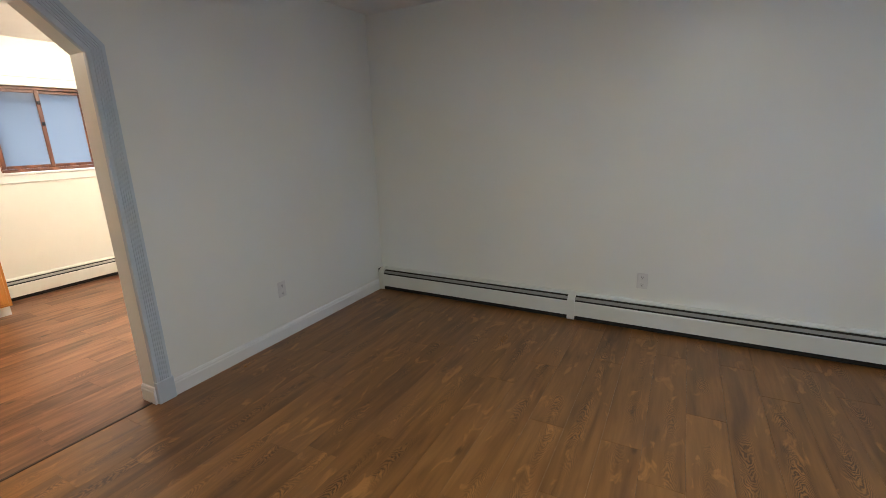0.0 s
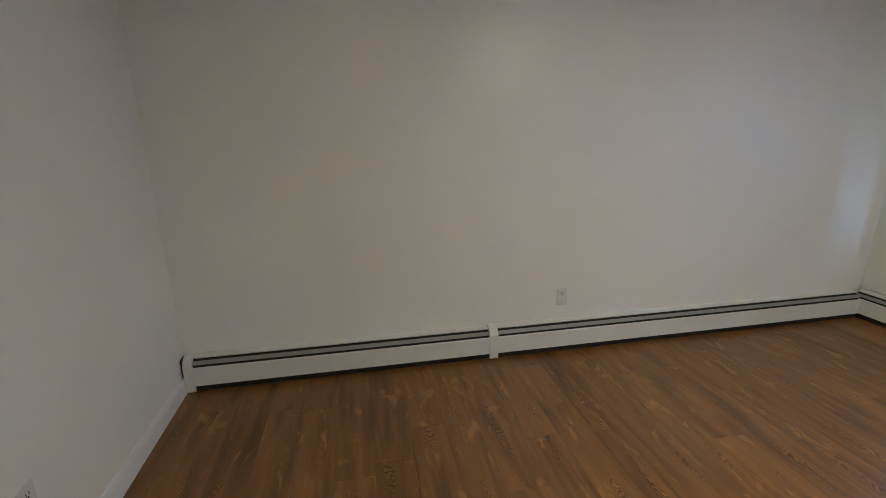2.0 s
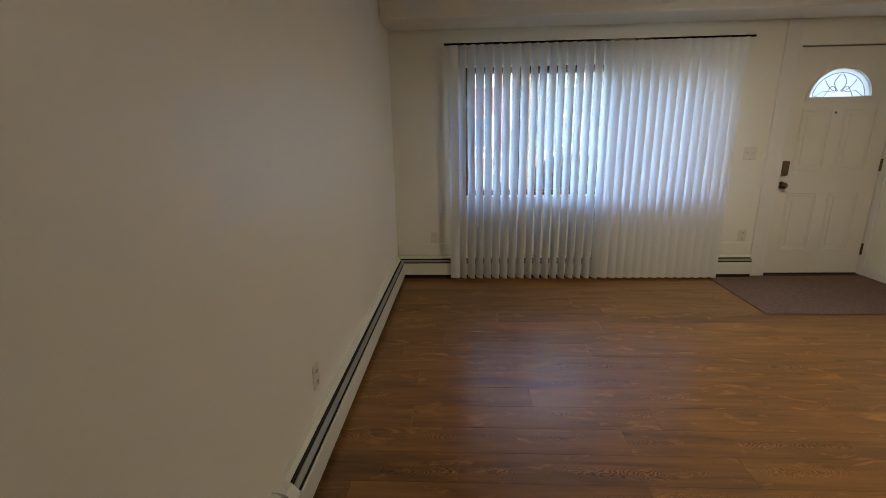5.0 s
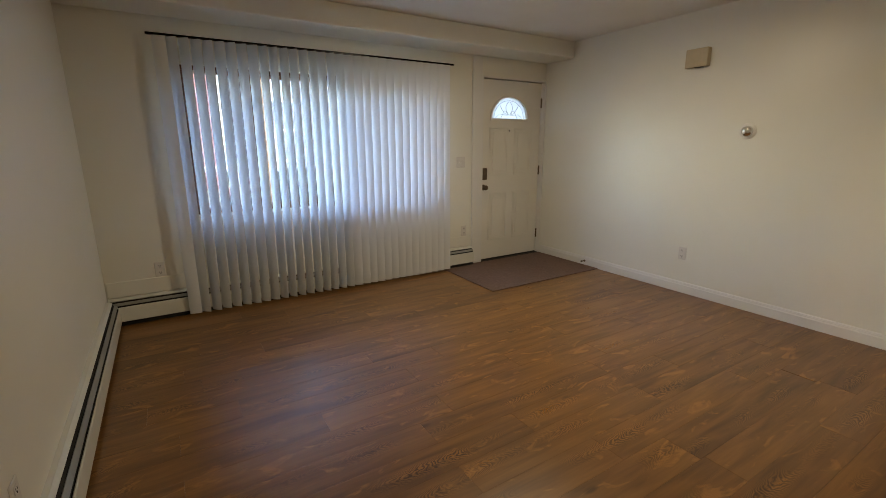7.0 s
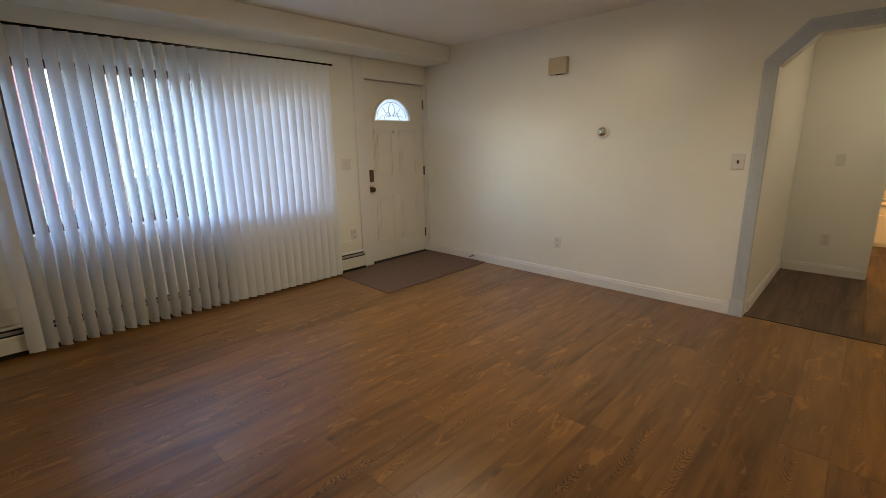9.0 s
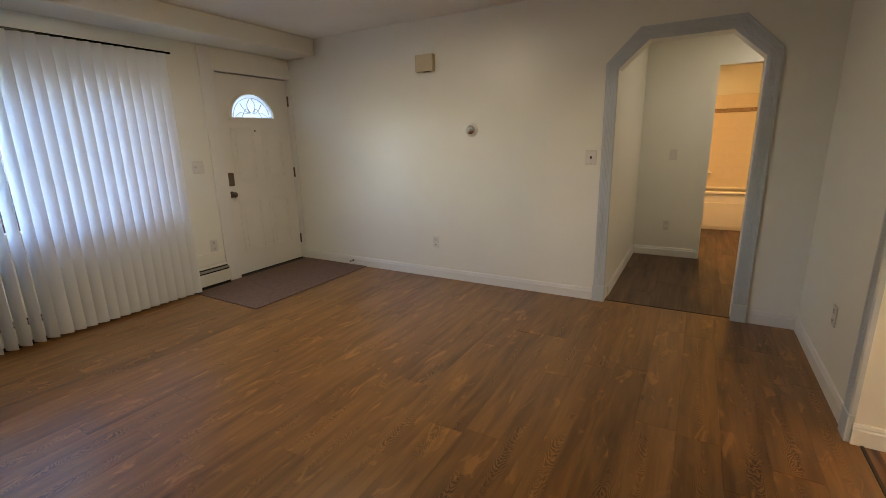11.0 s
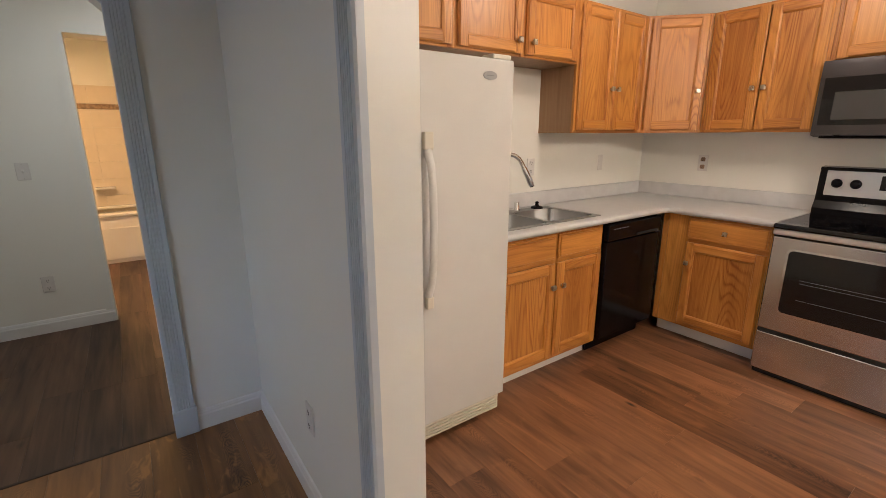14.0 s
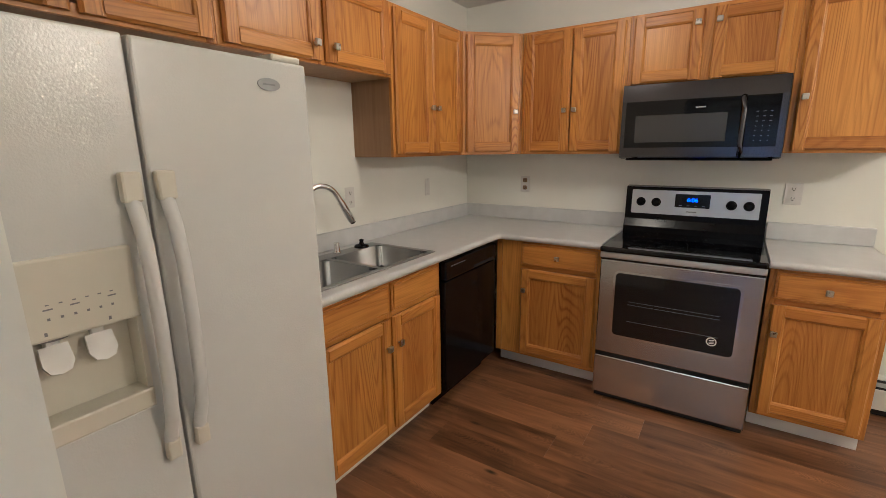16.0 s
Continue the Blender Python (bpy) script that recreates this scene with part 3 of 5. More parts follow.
th = thing("thermostat", "round thermostat with silver dome on the wall", "thermostat", pose(3.117, YS, 1.448, -90))
part("wall_ring", turned(B(), [(0.062, 0), (0.062, 0.006), (0.056, 0.010), (0.045, 0.012)], Matrix(), 32), PLASTIC, th)
part("dial", turned(B(), [(0.041, 0.008), (0.041, 0.026), (0.036, 0.034), (0.022, 0.040), (0.006, 0.042)], Matrix(), 32), CHROME, th, "silver domed dial")

# ---- entrance door ----
D0, D1, DZ = DOOR
door = thing("door_entrance", "white panelled entrance door with fan light, closed", "door", kind="structure")
xf = 5.432
bm = B()
yc, ra, rb, zf = (D0 + D1) / 2 + 0.033, 0.262, 0.238, 1.638
arc = [(yc + ra * math.cos(math.pi * k / 16), zf + rb * math.sin(math.pi * k / 16)) for k in range(17)]
box(bm, xf, xf + 0.044, D0, D1, 0.012, zf)
box(bm, xf, xf + 0.044, D0, D1, zf + rb + 0.001, DZ - 0.004)
prism(bm, [(D1, zf), (D1, zf + rb + 0.001), (yc, zf + rb + 0.001), *arc[8::-1]], xf, xf + 0.044, "yz")
prism(bm, [(D0, zf), *arc[:7:-1], (yc, zf + rb + 0.001), (D0, zf + rb + 0.001)], xf, xf + 0.044, "yz")
part("slab", bm, DOORPAINT, door)
bm = B()
prism(bm, arc, xf + 0.016, xf + 0.024, "yz")
fan = part("fan_light", bm, FANGLASS, door, "frosted half-round glass with leaded pattern")
fan.visible_shadow = False
bm = B()
for i in range(16):
    a, b = arc[i], arc[i + 1]
    oa, ob_ = [(yc + (p[0] - yc) * 1.10, zf + (p[1] - zf) * 1.10 ) for p in (a, b)]
    prism(bm, [a, b, ob_, oa], xf - 0.012, xf + 0.001, "yz")
box(bm, xf - 0.012, xf + 0.001, yc - ra * 1.10, yc + ra * 1.10, zf - 0.026, zf + 0.001)
part("fan_light_frame", bm, DOORPAINT, door)
bm = B()
tube(bm, [(xf + 0.013, yc + 0.22 * math.cos(math.pi * k / 16), zf + 0.005 + 0.196 * math.sin(math.pi * k / 16)) for k in range(17)], 0.0028, 6)
for s in (-1, 1):
    tube(bm, [(xf + 0.013, yc + s * (0.01 + 0.04 * math.sin(math.pi * k / 8)), zf + 0.05 + 0.14 * k / 8) for k in range(9)], 0.0028, 6)
    tube(bm, [(xf + 0.013, yc + s * (0.02 + 0.13 * k / 8), zf + 0.04 + 0.05 * math.sin(math.pi * k / 5)) for k in range(9)], 0.0028, 6)
    tube(bm, [(xf + 0.013, yc + s * (0.03 + 0.10 * k / 6), zf + 0.05 + 0.09 * (k / 6) ** 2) for k in range(7)], 0.0028, 6)
    tube(bm, [(xf + 0.013, yc + s * 0.21, zf), (xf + 0.013, yc + s * 0.14, zf + 0.05), (xf + 0.013, yc + s * 0.03, zf + 0.04)], 0.0028, 6)
part("came", bm, LEAD, fan, "dark lead lines")
for y0, y1 in ((D0 + 0.13, D0 + 0.40), (D1 - 0.39, D1 - 0.12)):
    for z0, z1 in ((0.24, 0.80), (1.00, 1.54)):
        bm = B()
        for u in (0.0, 0.018):
            d = 0.007 if u == 0 else 0.004
            box(bm, xf - d, xf + 0.001, y0 + u, y1 - u, z1 - u - 0.014, z1 - u, 0.002)
            box(bm, xf - d, xf + 0.001, y0 + u, y1 - u, z0 + u, z0 + u + 0.014, 0.002)
            box(bm, xf - d, xf + 0.001, y0 + u, y0 + u + 0.014, z0 + u + 0.0145, z1 - u - 0.0145, 0.002)
            box(bm, xf - d, xf + 0.001, y1 - u - 0.014, y1 - u, z0 + u + 0.0145, z1 - u - 0.0145, 0.002)
        box(bm, xf - 0.006, xf + 0.001, y0 + 0.05, y1 - 0.05, z0 + 0.05, z1 - 0.05, 0.005)
        part("panel", bm, DOORPAINT, door)
part("keypad_lock", box(B(), xf - 0.030, xf, 1.225, 1.293, 0.955, 1.09, 0.010, 2), BRONZE, door, "dark bronze deadbolt housing")
kn = part("door_knob", turned(B(), [(0.033, 0), (0.033, 0.006), (0.014, 0.012), (0.012, 0.032), (0.026, 0.042), (0.029, 0.054), (0.022, 0.066), (0.006, 0.069)], pose(xf, 1.258, 0.868, 0, -90), 24), BRONZE, door, "round bronze knob")
part("peephole", turned(B(), [(0.010, 0), (0.010, 0.004), (0.004, 0.005)], pose(xf, yc, 1.505, 0, -90), 14), LEAD, door)
part("sweep", box(B(), xf - 0.004, xf + 0.03, D0, D1, 0.003, 0.014), DARK, door, "dark sweep at the sill")
for z in (0.25, 1.04, 1.83):
    part("hinge", tube(B(), [(xf - 0.006, D0 - 0.004, z - 0.055), (xf - 0.006, D0 - 0.004, z + 0.055)], 0.011, 10), BRONZE, door, "dark hinge")
fr = thing("trim_entrance", "off-white door frame reaching up to the soffit", "door frame", kind="structure")
bm = B()
box(bm, XE - 0.004, 5.56, D1 + 0.002, D1 + 0.0295, 0, DZ + 0.02)
box(bm, 5.370, XE - 0.0005, D1 + 0.030, 1.462, 0, 2.267, 0.004)
part("lock_jamb", bm, TRIM, fr)
bm = B()
box(bm, 5.368, XE - 0.0005, YS + 0.001, D0 - 0.006, 0, DZ + 0.02, 0.003)
box(bm, XE, 5.56, D0 - 0.020, D0 - 0.006, 0, DZ + 0.004)
part("hinge_jamb", bm, TRIM, fr)
bm = B()
box(bm, XE, 5.56, D0 - 0.020, D1 + 0.002, DZ + 0.004, DZ + 0.02)
part("head_jamb", bm, TRIM, fr)
# Strip added behind the slab to block daylight leaking round its edges.
bm = B()
prism(bm, [(D0 - 0.019, 0.02), (D0 - 0.019, DZ + 0.019), (D1 + 0.0295, DZ + 0.019), (D1 + 0.0295, 0.02), (D1 - 0.012, 0.02), (D1 - 0.012, DZ - 0.018), (D0 + 0.012, DZ - 0.018), (D0 + 0.012, 0.02)], xf + 0.0445, xf + 0.065, "yz")
part("leak_block_strip", bm, DARK, fr, "added dark strip that blocks light leaking round the door")
part("sill_plate", box(B(), XE - 0.01, 5.56, D0 - 0.006, D1 + 0.002, -0.006, 0.004), DARK, fr)
solid("porch_board", box(B(), 5.565, 6.6, -0.2, 2.2, -0.12, -0.02), ASPHALT, "grey porch slab outside the door", "porch")

bm = B()
prism(bm, [(4.435, 0.402), (5.362, 0.406), (5.362, 1.855), (4.44, 1.872)], 0.0, 0.007, "xy")
solid("door_mat", bm, CARPET, "dark brown flat door mat on wood-look floor", "door mat", "thing")
ds = thing("door_stop", "small dark door stop on the baseboard", "door stop", pose(4.62, YS + 0.0145, 0.055, -90))
part("spring", turned(B(), [(0.012, 0), (0.012, 0.004), (0.006, 0.006), (0.006, 0.045), (0.009, 0.047), (0.009, 0.06)], Matrix(), 12), BRONZE, ds)

# ---- the wide window ----
w = thing("window_living", "wide wood-framed sliding window with white sill", "window", kind="structure")
y0, y1, z0, z1 = WIN
xw = 5.455
bm = B()
for a in ((y0, y0 + 0.035, z0, z1), (y1 - 0.035, y1, z0, z1), (y0 + 0.035, y1 - 0.035, z0, z0 + 0.03), (y0 + 0.035, y1 - 0.035, z1 - 0.035, z1)):
    box(bm, xw, xw + 0.09, *a, 0.003)
part("window_frame", bm, REDWOOD, w)
for a, b, dx in ((3.66, 4.165, 0.01), (2.45, 3.70, 0.045), (1.935, 2.49, 0.01)):
    bm = B()
    for q in ((a, a + 0.042, z0 + 0.031, z1 - 0.036), (b - 0.042, b, z0 + 0.031, z1 - 0.036), (a + 0.042, b - 0.042, z0 + 0.031, z0 + 0.052), (a + 0.042, b - 0.042, z1 - 0.056, z1 - 0.036)):
        box(bm, xw + dx, xw + dx + 0.03, *q, 0.003)
    sash = part("sash", bm, REDWOOD, w, "brown wood sash")
    g = part("pane", box(B(), xw + dx + 0.013, xw + dx + 0.017, a + 0.041, b - 0.041, z0 + 0.051, z1 - 0.055), GLASS, sash, "clear glass")
    g.visible_shadow = False
for y, z in ((3.70, 1.72), (3.70, 1.08), (4.15, 1.4)):
    part("latch", box(B(), xw - 0.012, xw + 0.01, y - 0.014, y + 0.014, z - 0.022, z + 0.022, 0.004), DARK, w)
part("window_sill", box(B(), 5.362, xw + 0.05, y0 - 0.05, y1 + 0.05, z0 - 0.022, z0 - 0.0005, 0.004), TRIM, w)
part("apron", box(B(), 5.370, XE - 0.0005, y0 - 0.03, y1 + 0.03, z0 - 0.115, z0 - 0.0225, 0.004), TRIM, w)
bm = B()
for a, b in ((y0 - 0.055, y0 + 0.002), (y1 - 0.002, y1 + 0.055)):
    box(bm, 5.372, XE - 0.0005, a, b, z0 + 0.0005, z1 + 0.06, 0.003)
box(bm, 5.372, XE - 0.0005, y0 + 0.003, y1 - 0.003, z1 - 0.002, z1 + 0.06, 0.003)
part("window_casing", bm, TRIM, w)

# ---- vertical blinds ----
bl = thing("vertical_blind", "white vertical vane blinds, half open, over the window", "blinds", pose(5.272, 0, 0))
bm = B()
box(bm, -0.014, 0.014, 1.775, 4.36, 2.118, 2.134, 0.003)
part("headrail", bm, BLACK, bl, "thin dark rail")
for y in (1.84, 2.6, 3.35, 4.28):
    part("bracket", box(B(), -0.010, XE - 5.272 - 0.001, y - 0.012, y + 0.012, 2.1345, 2.139), NICKEL, bl)
bm = B()
n, wv, zt, zb = 8, 0.089, 2.118, 0.022
cols = []
for i in range(n + 1):
    u = i / n - 0.5
    sag = 0.0075 * (1 - 4 * u * u)
    cols.append([[bm.verts.new((u * wv, sag + s * 0.0004, z)) for s in (-1, 1)] for z in (zb, zt)])
for i in range(n):
    a, b = cols[i], cols[i + 1]
    for s in (0, 1):
        f = bm.faces.new((a[0][s], b[0][s], b[1][s], a[1][s]))
        f.smooth = True
    bm.faces.new((a[0][0], a[0][1], b[0][1], b[0][0]))
    bm.faces.new((a[1][0], a[1][1], b[1][1], b[1][0]))
for c in (cols[0], cols[-1]):
    bm.faces.new((c[0][0], c[0][1], c[1][1], c[1][0]))
for f in bm.faces:
    if not f.smooth:
        for e in f.edges:
            e.smooth = False
bmesh.ops.recalc_face_normals(bm, faces=bm.faces)
vane_mesh = mesh_of("vane", bm, VANE)
rng = random.Random(4)
NV = 32
for i in range(NV):
    y = 4.285 - i * (4.285 - 1.865) / (NV - 1)
    v = new("vane", vane_mesh)
    v.parent = bl
    ang = (46 if y > 3.62 else 34 if y > 2.95 else 57) + rng.uniform(-1.5, 1.5)
    if i == 0:
        ang = 78
    v.matrix_basis = pose(rng.uniform(-0.002, 0.002), y + rng.uniform(-0.002, 0.002), 0, rng.uniform(-0.05, 0.05), rng.uniform(-0.05, 0.05), ang)


# ---- kitchen cabinets ----
def knob(parent, x, y, z):
    bm = B()
    turned(bm, [(0.006, 0), (0.006, 0.012)], pose(x, y, z, -90), 10)
    box(bm, x - 0.014, x + 0.014, y + 0.011, y + 0.027, z - 0.014, z + 0.014, 0.003)
    return part("knob", bm, NICKEL, parent, "square brushed nickel knob")


def cab_door(cab, x0, x1, z0, z1, kx=None, kz=None, s=0.058):
    """An oak door on the face frame (local y = 0): stiles, rails and a set-back panel."""
    y0, y1 = 0.003, 0.022
    d = part("cabinet_door", box(B(), x0 + s - 0.002, x1 - s + 0.002, y0, y0 + 0.006, z0 + s - 0.002, z1 - s + 0.002), OAK_V, cab)
    edge = ((0, y0), (0, y0 + 0.008), (0.006, y1 - 0.005), (0.009, y1), (s - 0.008, y1), (s - 0.006, y1 - 0.003), (s, y1 - 0.005), (s + 0.004, y1 - 0.010), (s + 0.004, y0))
    for o, k in ((x0, 1), (x1, -1)):
        part("stile", prism(B(), [(o + k * u, v) for u, v in edge], z0, z1, "xy"), OAK_V, d)
    flat = [(u, v - 0.0006 if v == y1 else v) for u, v in edge]
    for o, k in ((z0, 1), (z1, -1)):
        part("rail", prism(B(), [(v, o + k * u) for u, v in flat], x0 + s - 0.001, x1 - s + 0.001, "yz"), OAK_H, d)
    if kx is not None:
        knob(d, kx, y1, kz)
    return d


def drawer_front(cab, x0, x1, z0, z1, with_knob=True):
    bm = B()
    box(bm, x0, x1, 0.001, 0.013, z0, z1, 0.003)
    box(bm, x0 + 0.010, x1 - 0.010, 0.012, 0.019, z0 + 0.010, z1 - 0.010, 0.006)
    d = part("drawer_front", bm, OAK_H, cab)
    if with_knob:
        knob(d, (x0 + x1) / 2, 0.019, (z0 + z1) / 2)
    return d


def cabinet(name, label, w, depth, z0, z1, m, rails=(), stiles=(), toe=False, group="kitchen cabinets", body_top=None):
    """A box with a face frame; local x along the front, the front at y = 0 towards +y."""
    c = thing(name, label, "cabinet", m, group)
    bm = B()
    box(bm, 0, w, -depth, -0.0195, z0, body_top or z1)
    part("body", bm, OAK_END, c, "duller oak veneer side")
    f = 0.036
    for a, b in ((0, f), (w - f, w), *stiles):
        part("frame_stile", box(B(), a, b, -0.019, 0, z0, z1, 0.0015), OAK_V, c)
    xs = sorted([f, *[q for s in stiles for q in s if q < w], *([w - f] if not any(s[1] >= w for s in stiles) else [])])
    for a, b in ((z0, z0 + f), (z1 - f, z1), *rails):
        for i in range(0, len(xs) - 1, 2):
            part("frame_rail", box(B(), xs[i], xs[i + 1], -0.0188, -0.0006, a, b, 0.001), OAK_H, c)
    if toe:
        part("toe_kick", box(B(), 0, w, -0.095, -0.080, 0, z0 - 0.0005), TRIM, c, "scuffed white toe kick")
    return c


UZ0, UZ1 = 1.39, 2.14


def facing_n(x_right, y):
    return pose(x_right, y + KD, 0)


def facing_e(y_left, x):
    return pose(x, y_left + KD, 0, 0, 0, -90)


UYF, UXF = 0.736, -2.290
UD, UDX = UYF - KY, UXF - KX
ZS = 1.785
# over the fridge, over the sink, tall pair, corner, tall pair, over the microwave, tall one
c = cabinet("upper_cabinet", "short honey-oak wall cabinet above the fridge", 0.79, UD, ZS, UZ1, facing_n(-0.385, UYF))
cab_door(c, 0.015, 0.385, ZS + 0.012, UZ1 - 0.012, 0.345, ZS + 0.075)
cab_door(c, 0.405, 0.775, ZS + 0.012, UZ1 - 0.012, 0.445, ZS + 0.075)
c = cabinet("upper_cabinet", "short honey-oak wall cabinet above the sink", 0.918, UD, ZS, UZ1, facing_n(-1.304, UYF), (), ((0.425, 0.475),))
cab_door(c, 0.018, 0.440, ZS + 0.012, UZ1 - 0.012, 0.400, ZS + 0.075)
cab_door(c, 0.466, 0.898, ZS + 0.012, UZ1 - 0.012, 0.506, ZS + 0.075)
c = cabinet("upper_cabinet", "tall honey-oak wall cabinet with two doors", 0.702, UD, UZ0, UZ1, facing_n(-2.007, UYF))
cab_door(c, 0.014, 0.346, UZ0 + 0.018, UZ1 - 0.02, 0.318, UZ0 + 0.27)
cab_door(c, 0.350, 0.682, UZ0 + 0.018, UZ1 - 0.02, 0.378, UZ0 + 0.27)
c1, c2 = Vector((-2.008, UYF)), Vector((UXF, 1.027))
dl = (c2 - c1).length
ang = math.degrees(math.atan2(c1.y - c2.y, c1.x - c2.x))
c = cabinet("corner_cabinet", "diagonal honey-oak corner wall cabinet", dl, 0.02, UZ0, UZ1, pose(c2.x, c2.y + KD, 0, 0, 0, ang))
bm = B()
mi = pose(c2.x, c2.y, 0, 0, 0, ang).inverted()
pts = [mi @ Vector((*p, 0)) for p in ((-2.009, 0.721), (-2.009, KY + 0.001), (KX + 0.001, KY + 0.001), (KX + 0.001, 1.026), (-2.305, 1.026))]
prism(bm, [(p.x, p.y) for p in pts], UZ0, UZ1, "xy")
part("carcass", bm, OAK_END, c)
cab_door(c, 0.024, dl - 0.024, UZ0 + 0.018, UZ1 - 0.02, 0.056, UZ0 + 0.27)
c = cabinet("upper_cabinet", "tall honey-oak wall cabinet with two doors", 0.645, UDX, UZ0, UZ1, facing_e(1.673, UXF))
cab_door(c, 0.018, 0.318, UZ0 + 0.018, UZ1 - 0.02, 0.290, UZ0 + 0.265)
cab_door(c, 0.324, 0.625, UZ0 + 0.018, UZ1 - 0.02, 0.352, UZ0 + 0.265)
ZM = 1.762
c = cabinet("upper_cabinet", "short honey-oak wall cabinet above the microwave", 0.766, UDX, ZM, UZ1, facing_e(2.440, UXF), (), ((0.350, 0.416),))
cab_door(c, 0.026, 0.362, ZM + 0.014, UZ1 - 0.02, 0.336, UZ1 - 0.085)
cab_door(c, 0.404, 0.744, ZM + 0.014, UZ1 - 0.02, 0.430, UZ1 - 0.085)
c = cabinet("upper_cabinet", "tall honey-oak wall cabinet beside the microwave", 0.455, UDX, UZ0, UZ1, facing_e(2.896, UXF))
cab_door(c, 0.022, 0.430, UZ0 + 0.014, UZ1 - 0.02, 0.402, UZ0 + 0.265)

CZ = 0.905
BYF, BXF = 1.012, -1.988
c = cabinet("base_cabinet", "honey-oak sink cabinet with two doors", 0.872, BYF - KY, 0.10, CZ - 0.04, facing_n(-1.304, BYF), ((0.690, 0.722),), ((0.395, 0.435),), True, body_top=0.70)
for a, b, kx in ((0.020, 0.405, 0.376), (0.425, 0.850, 0.456)):
    drawer_front(c, a, b, 0.715, 0.850, False)
    cab_door(c, a, b, 0.130, 0.690, kx, 0.560)
c = cabinet("base_cabinet", "honey-oak base cabinet with drawer beside the range", 0.66, BXF - KX, 0.10, CZ - 0.04, facing_e(1.672, BXF), ((0.690, 0.722),), ((0.480, 0.62),), True)
drawer_front(c, 0.020, 0.486, 0.715, 0.850)
cab_door(c, 0.020, 0.486, 0.130, 0.690, 0.458, 0.555)
c = cabinet("base_cabinet", "honey-oak base cabinet with drawer at the worktop's end", 0.440, BXF - KX, 0.10, CZ - 0.04, facing_e(2.884, BXF), ((0.690, 0.722),), (), True)
drawer_front(c, 0.020, 0.416, 0.715, 0.850)
cab_door(c, 0.020, 0.416, 0.130, 0.690, 0.392, 0.550)

# dishwasher
dw = thing("dishwasher", "black built-in dishwasher under the worktop", "dishwasher", pose(-1.915, KD, 0))
part("body", box(B(), 0.006, 0.604, KY + 0.03, 1.005, 0.09, CZ - 0.042), BLACK, dw)
part("door", box(B(), 0.010, 0.600, 1.0055, 1.040, 0.115, 0.745, 0.006, 2), BLACK, dw)
part("control_panel", box(B(), 0.010, 0.600, 1.0055, 1.046, 0.752, 0.855, 0.008, 2), BLACK, dw)
bm = B()
for i in range(6):
    box(bm, 0.40 + i * 0.026, 0.416 + i * 0.026, 1.0462, 1.0468, 0.822, 0.826)
part("control_marks", bm, PRINT, dw)
# Raised dark strip stands in for the shade of a handle recess.
part("handle_recess_shade", box(B(), 0.05, 0.30, 1.0463, 1.0475, 0.758, 0.775, 0.0004), DARK, dw)
part("toe_panel", box(B(), 0.012, 0.598, 0.93, 0.945, 0.0, 0.0895), BLACK, dw)

# worktop with backsplash
wt = thing("worktop", "grey laminate worktop with backsplash and rounded edge", "worktop", pose(0, KD, 0))
FX, FY = -1.945, 1.053
SX0, SX1, SY0, SY1 = -1.315, -0.50, 0.535, 0.985


ex, ey = FX - 0.019, FY - 0.019
hx0, hx1, hy0, hy1 = SX0 + 0.02, SX1 - 0.02, SY0 + 0.02, SY1 - 0.02
outline = [(-0.43, KY), (-0.43, ey), (hx1, ey), (hx1, hy1), (hx1, hy0), (hx0, hy0), (hx0, hy1), (hx1 - 0.0005, hy1), (hx1 - 0.0005, ey),
           (FX + 0.012, ey), (FX - 0.014, FY - 0.002), (ex, FY + 0.02), (ex, 1.676), (KX, 1.676), (KX, KY)]
part("worktop_corner", prism(B(), outline, CZ - 0.038, CZ, "xy"), LAMINATE, wt)
zc = CZ - 0.0192
part("rounded_edge", tube(B(), [(-0.43, ey, zc), (FX + 0.012, ey, zc), (FX - 0.014, FY - 0.002, zc), (ex, FY + 0.02, zc), (ex, 1.676, zc)], 0.0190, 16), LAMINATE, wt)
part("worktop_end", box(B(), KX, ex, 2.437, 2.900, CZ - 0.038, CZ), LAMINATE, wt)
part("rounded_edge", tube(B(), [(ex, 2.437, zc), (ex, 2.900, zc)], 0.0190, 16), LAMINATE, wt)
part("backsplash", box(B(), KX + 0.0195, -0.43, KY, KY + 0.019, CZ + 0.0002, 1.003, 0.004), LAMINATE, wt)
part("backsplash", box(B(), KX, KX + 0.019, KY, 1.676, CZ + 0.0002, 1.003, 0.004), LAMINATE, wt)
part("backsplash", box(B(), KX, KX + 0.019, 2.437, 2.900, CZ + 0.0002, 1.003, 0.004), LAMINATE, wt)

# sink, tap, soap pump, plug
sk = thing("kitchen_sink", "double-bowl stainless steel sink set in the worktop", "sink", pose(0, KD, 0))
bm = B()
xm = (SX0 + SX1) / 2
bowls = ((SX0 + 0.035, xm - 0.014), (xm + 0.014, SX1 - 0.035))
box(bm, SX0, SX1, SY0, SY0 + 0.085, CZ + 0.0005, CZ + 0.006, 0.002)
box(bm, SX0, SX1, SY1 - 0.03, SY1, CZ + 0.0005, CZ + 0.006, 0.002)
box(bm, SX0, bowls[0][0], SY0 + 0.085, SY1 - 0.03, CZ + 0.0006, CZ + 0.0059)
box(bm, bowls[0][1], bowls[1][0], SY0 + 0.085, SY1 - 0.03, CZ + 0.0006, CZ + 0.0059)
box(bm, bowls[1][1], SX1, SY0 + 0.085, SY1 - 0.03, CZ + 0.0006, CZ + 0.0059)
part("rim", bm, SINK, sk)
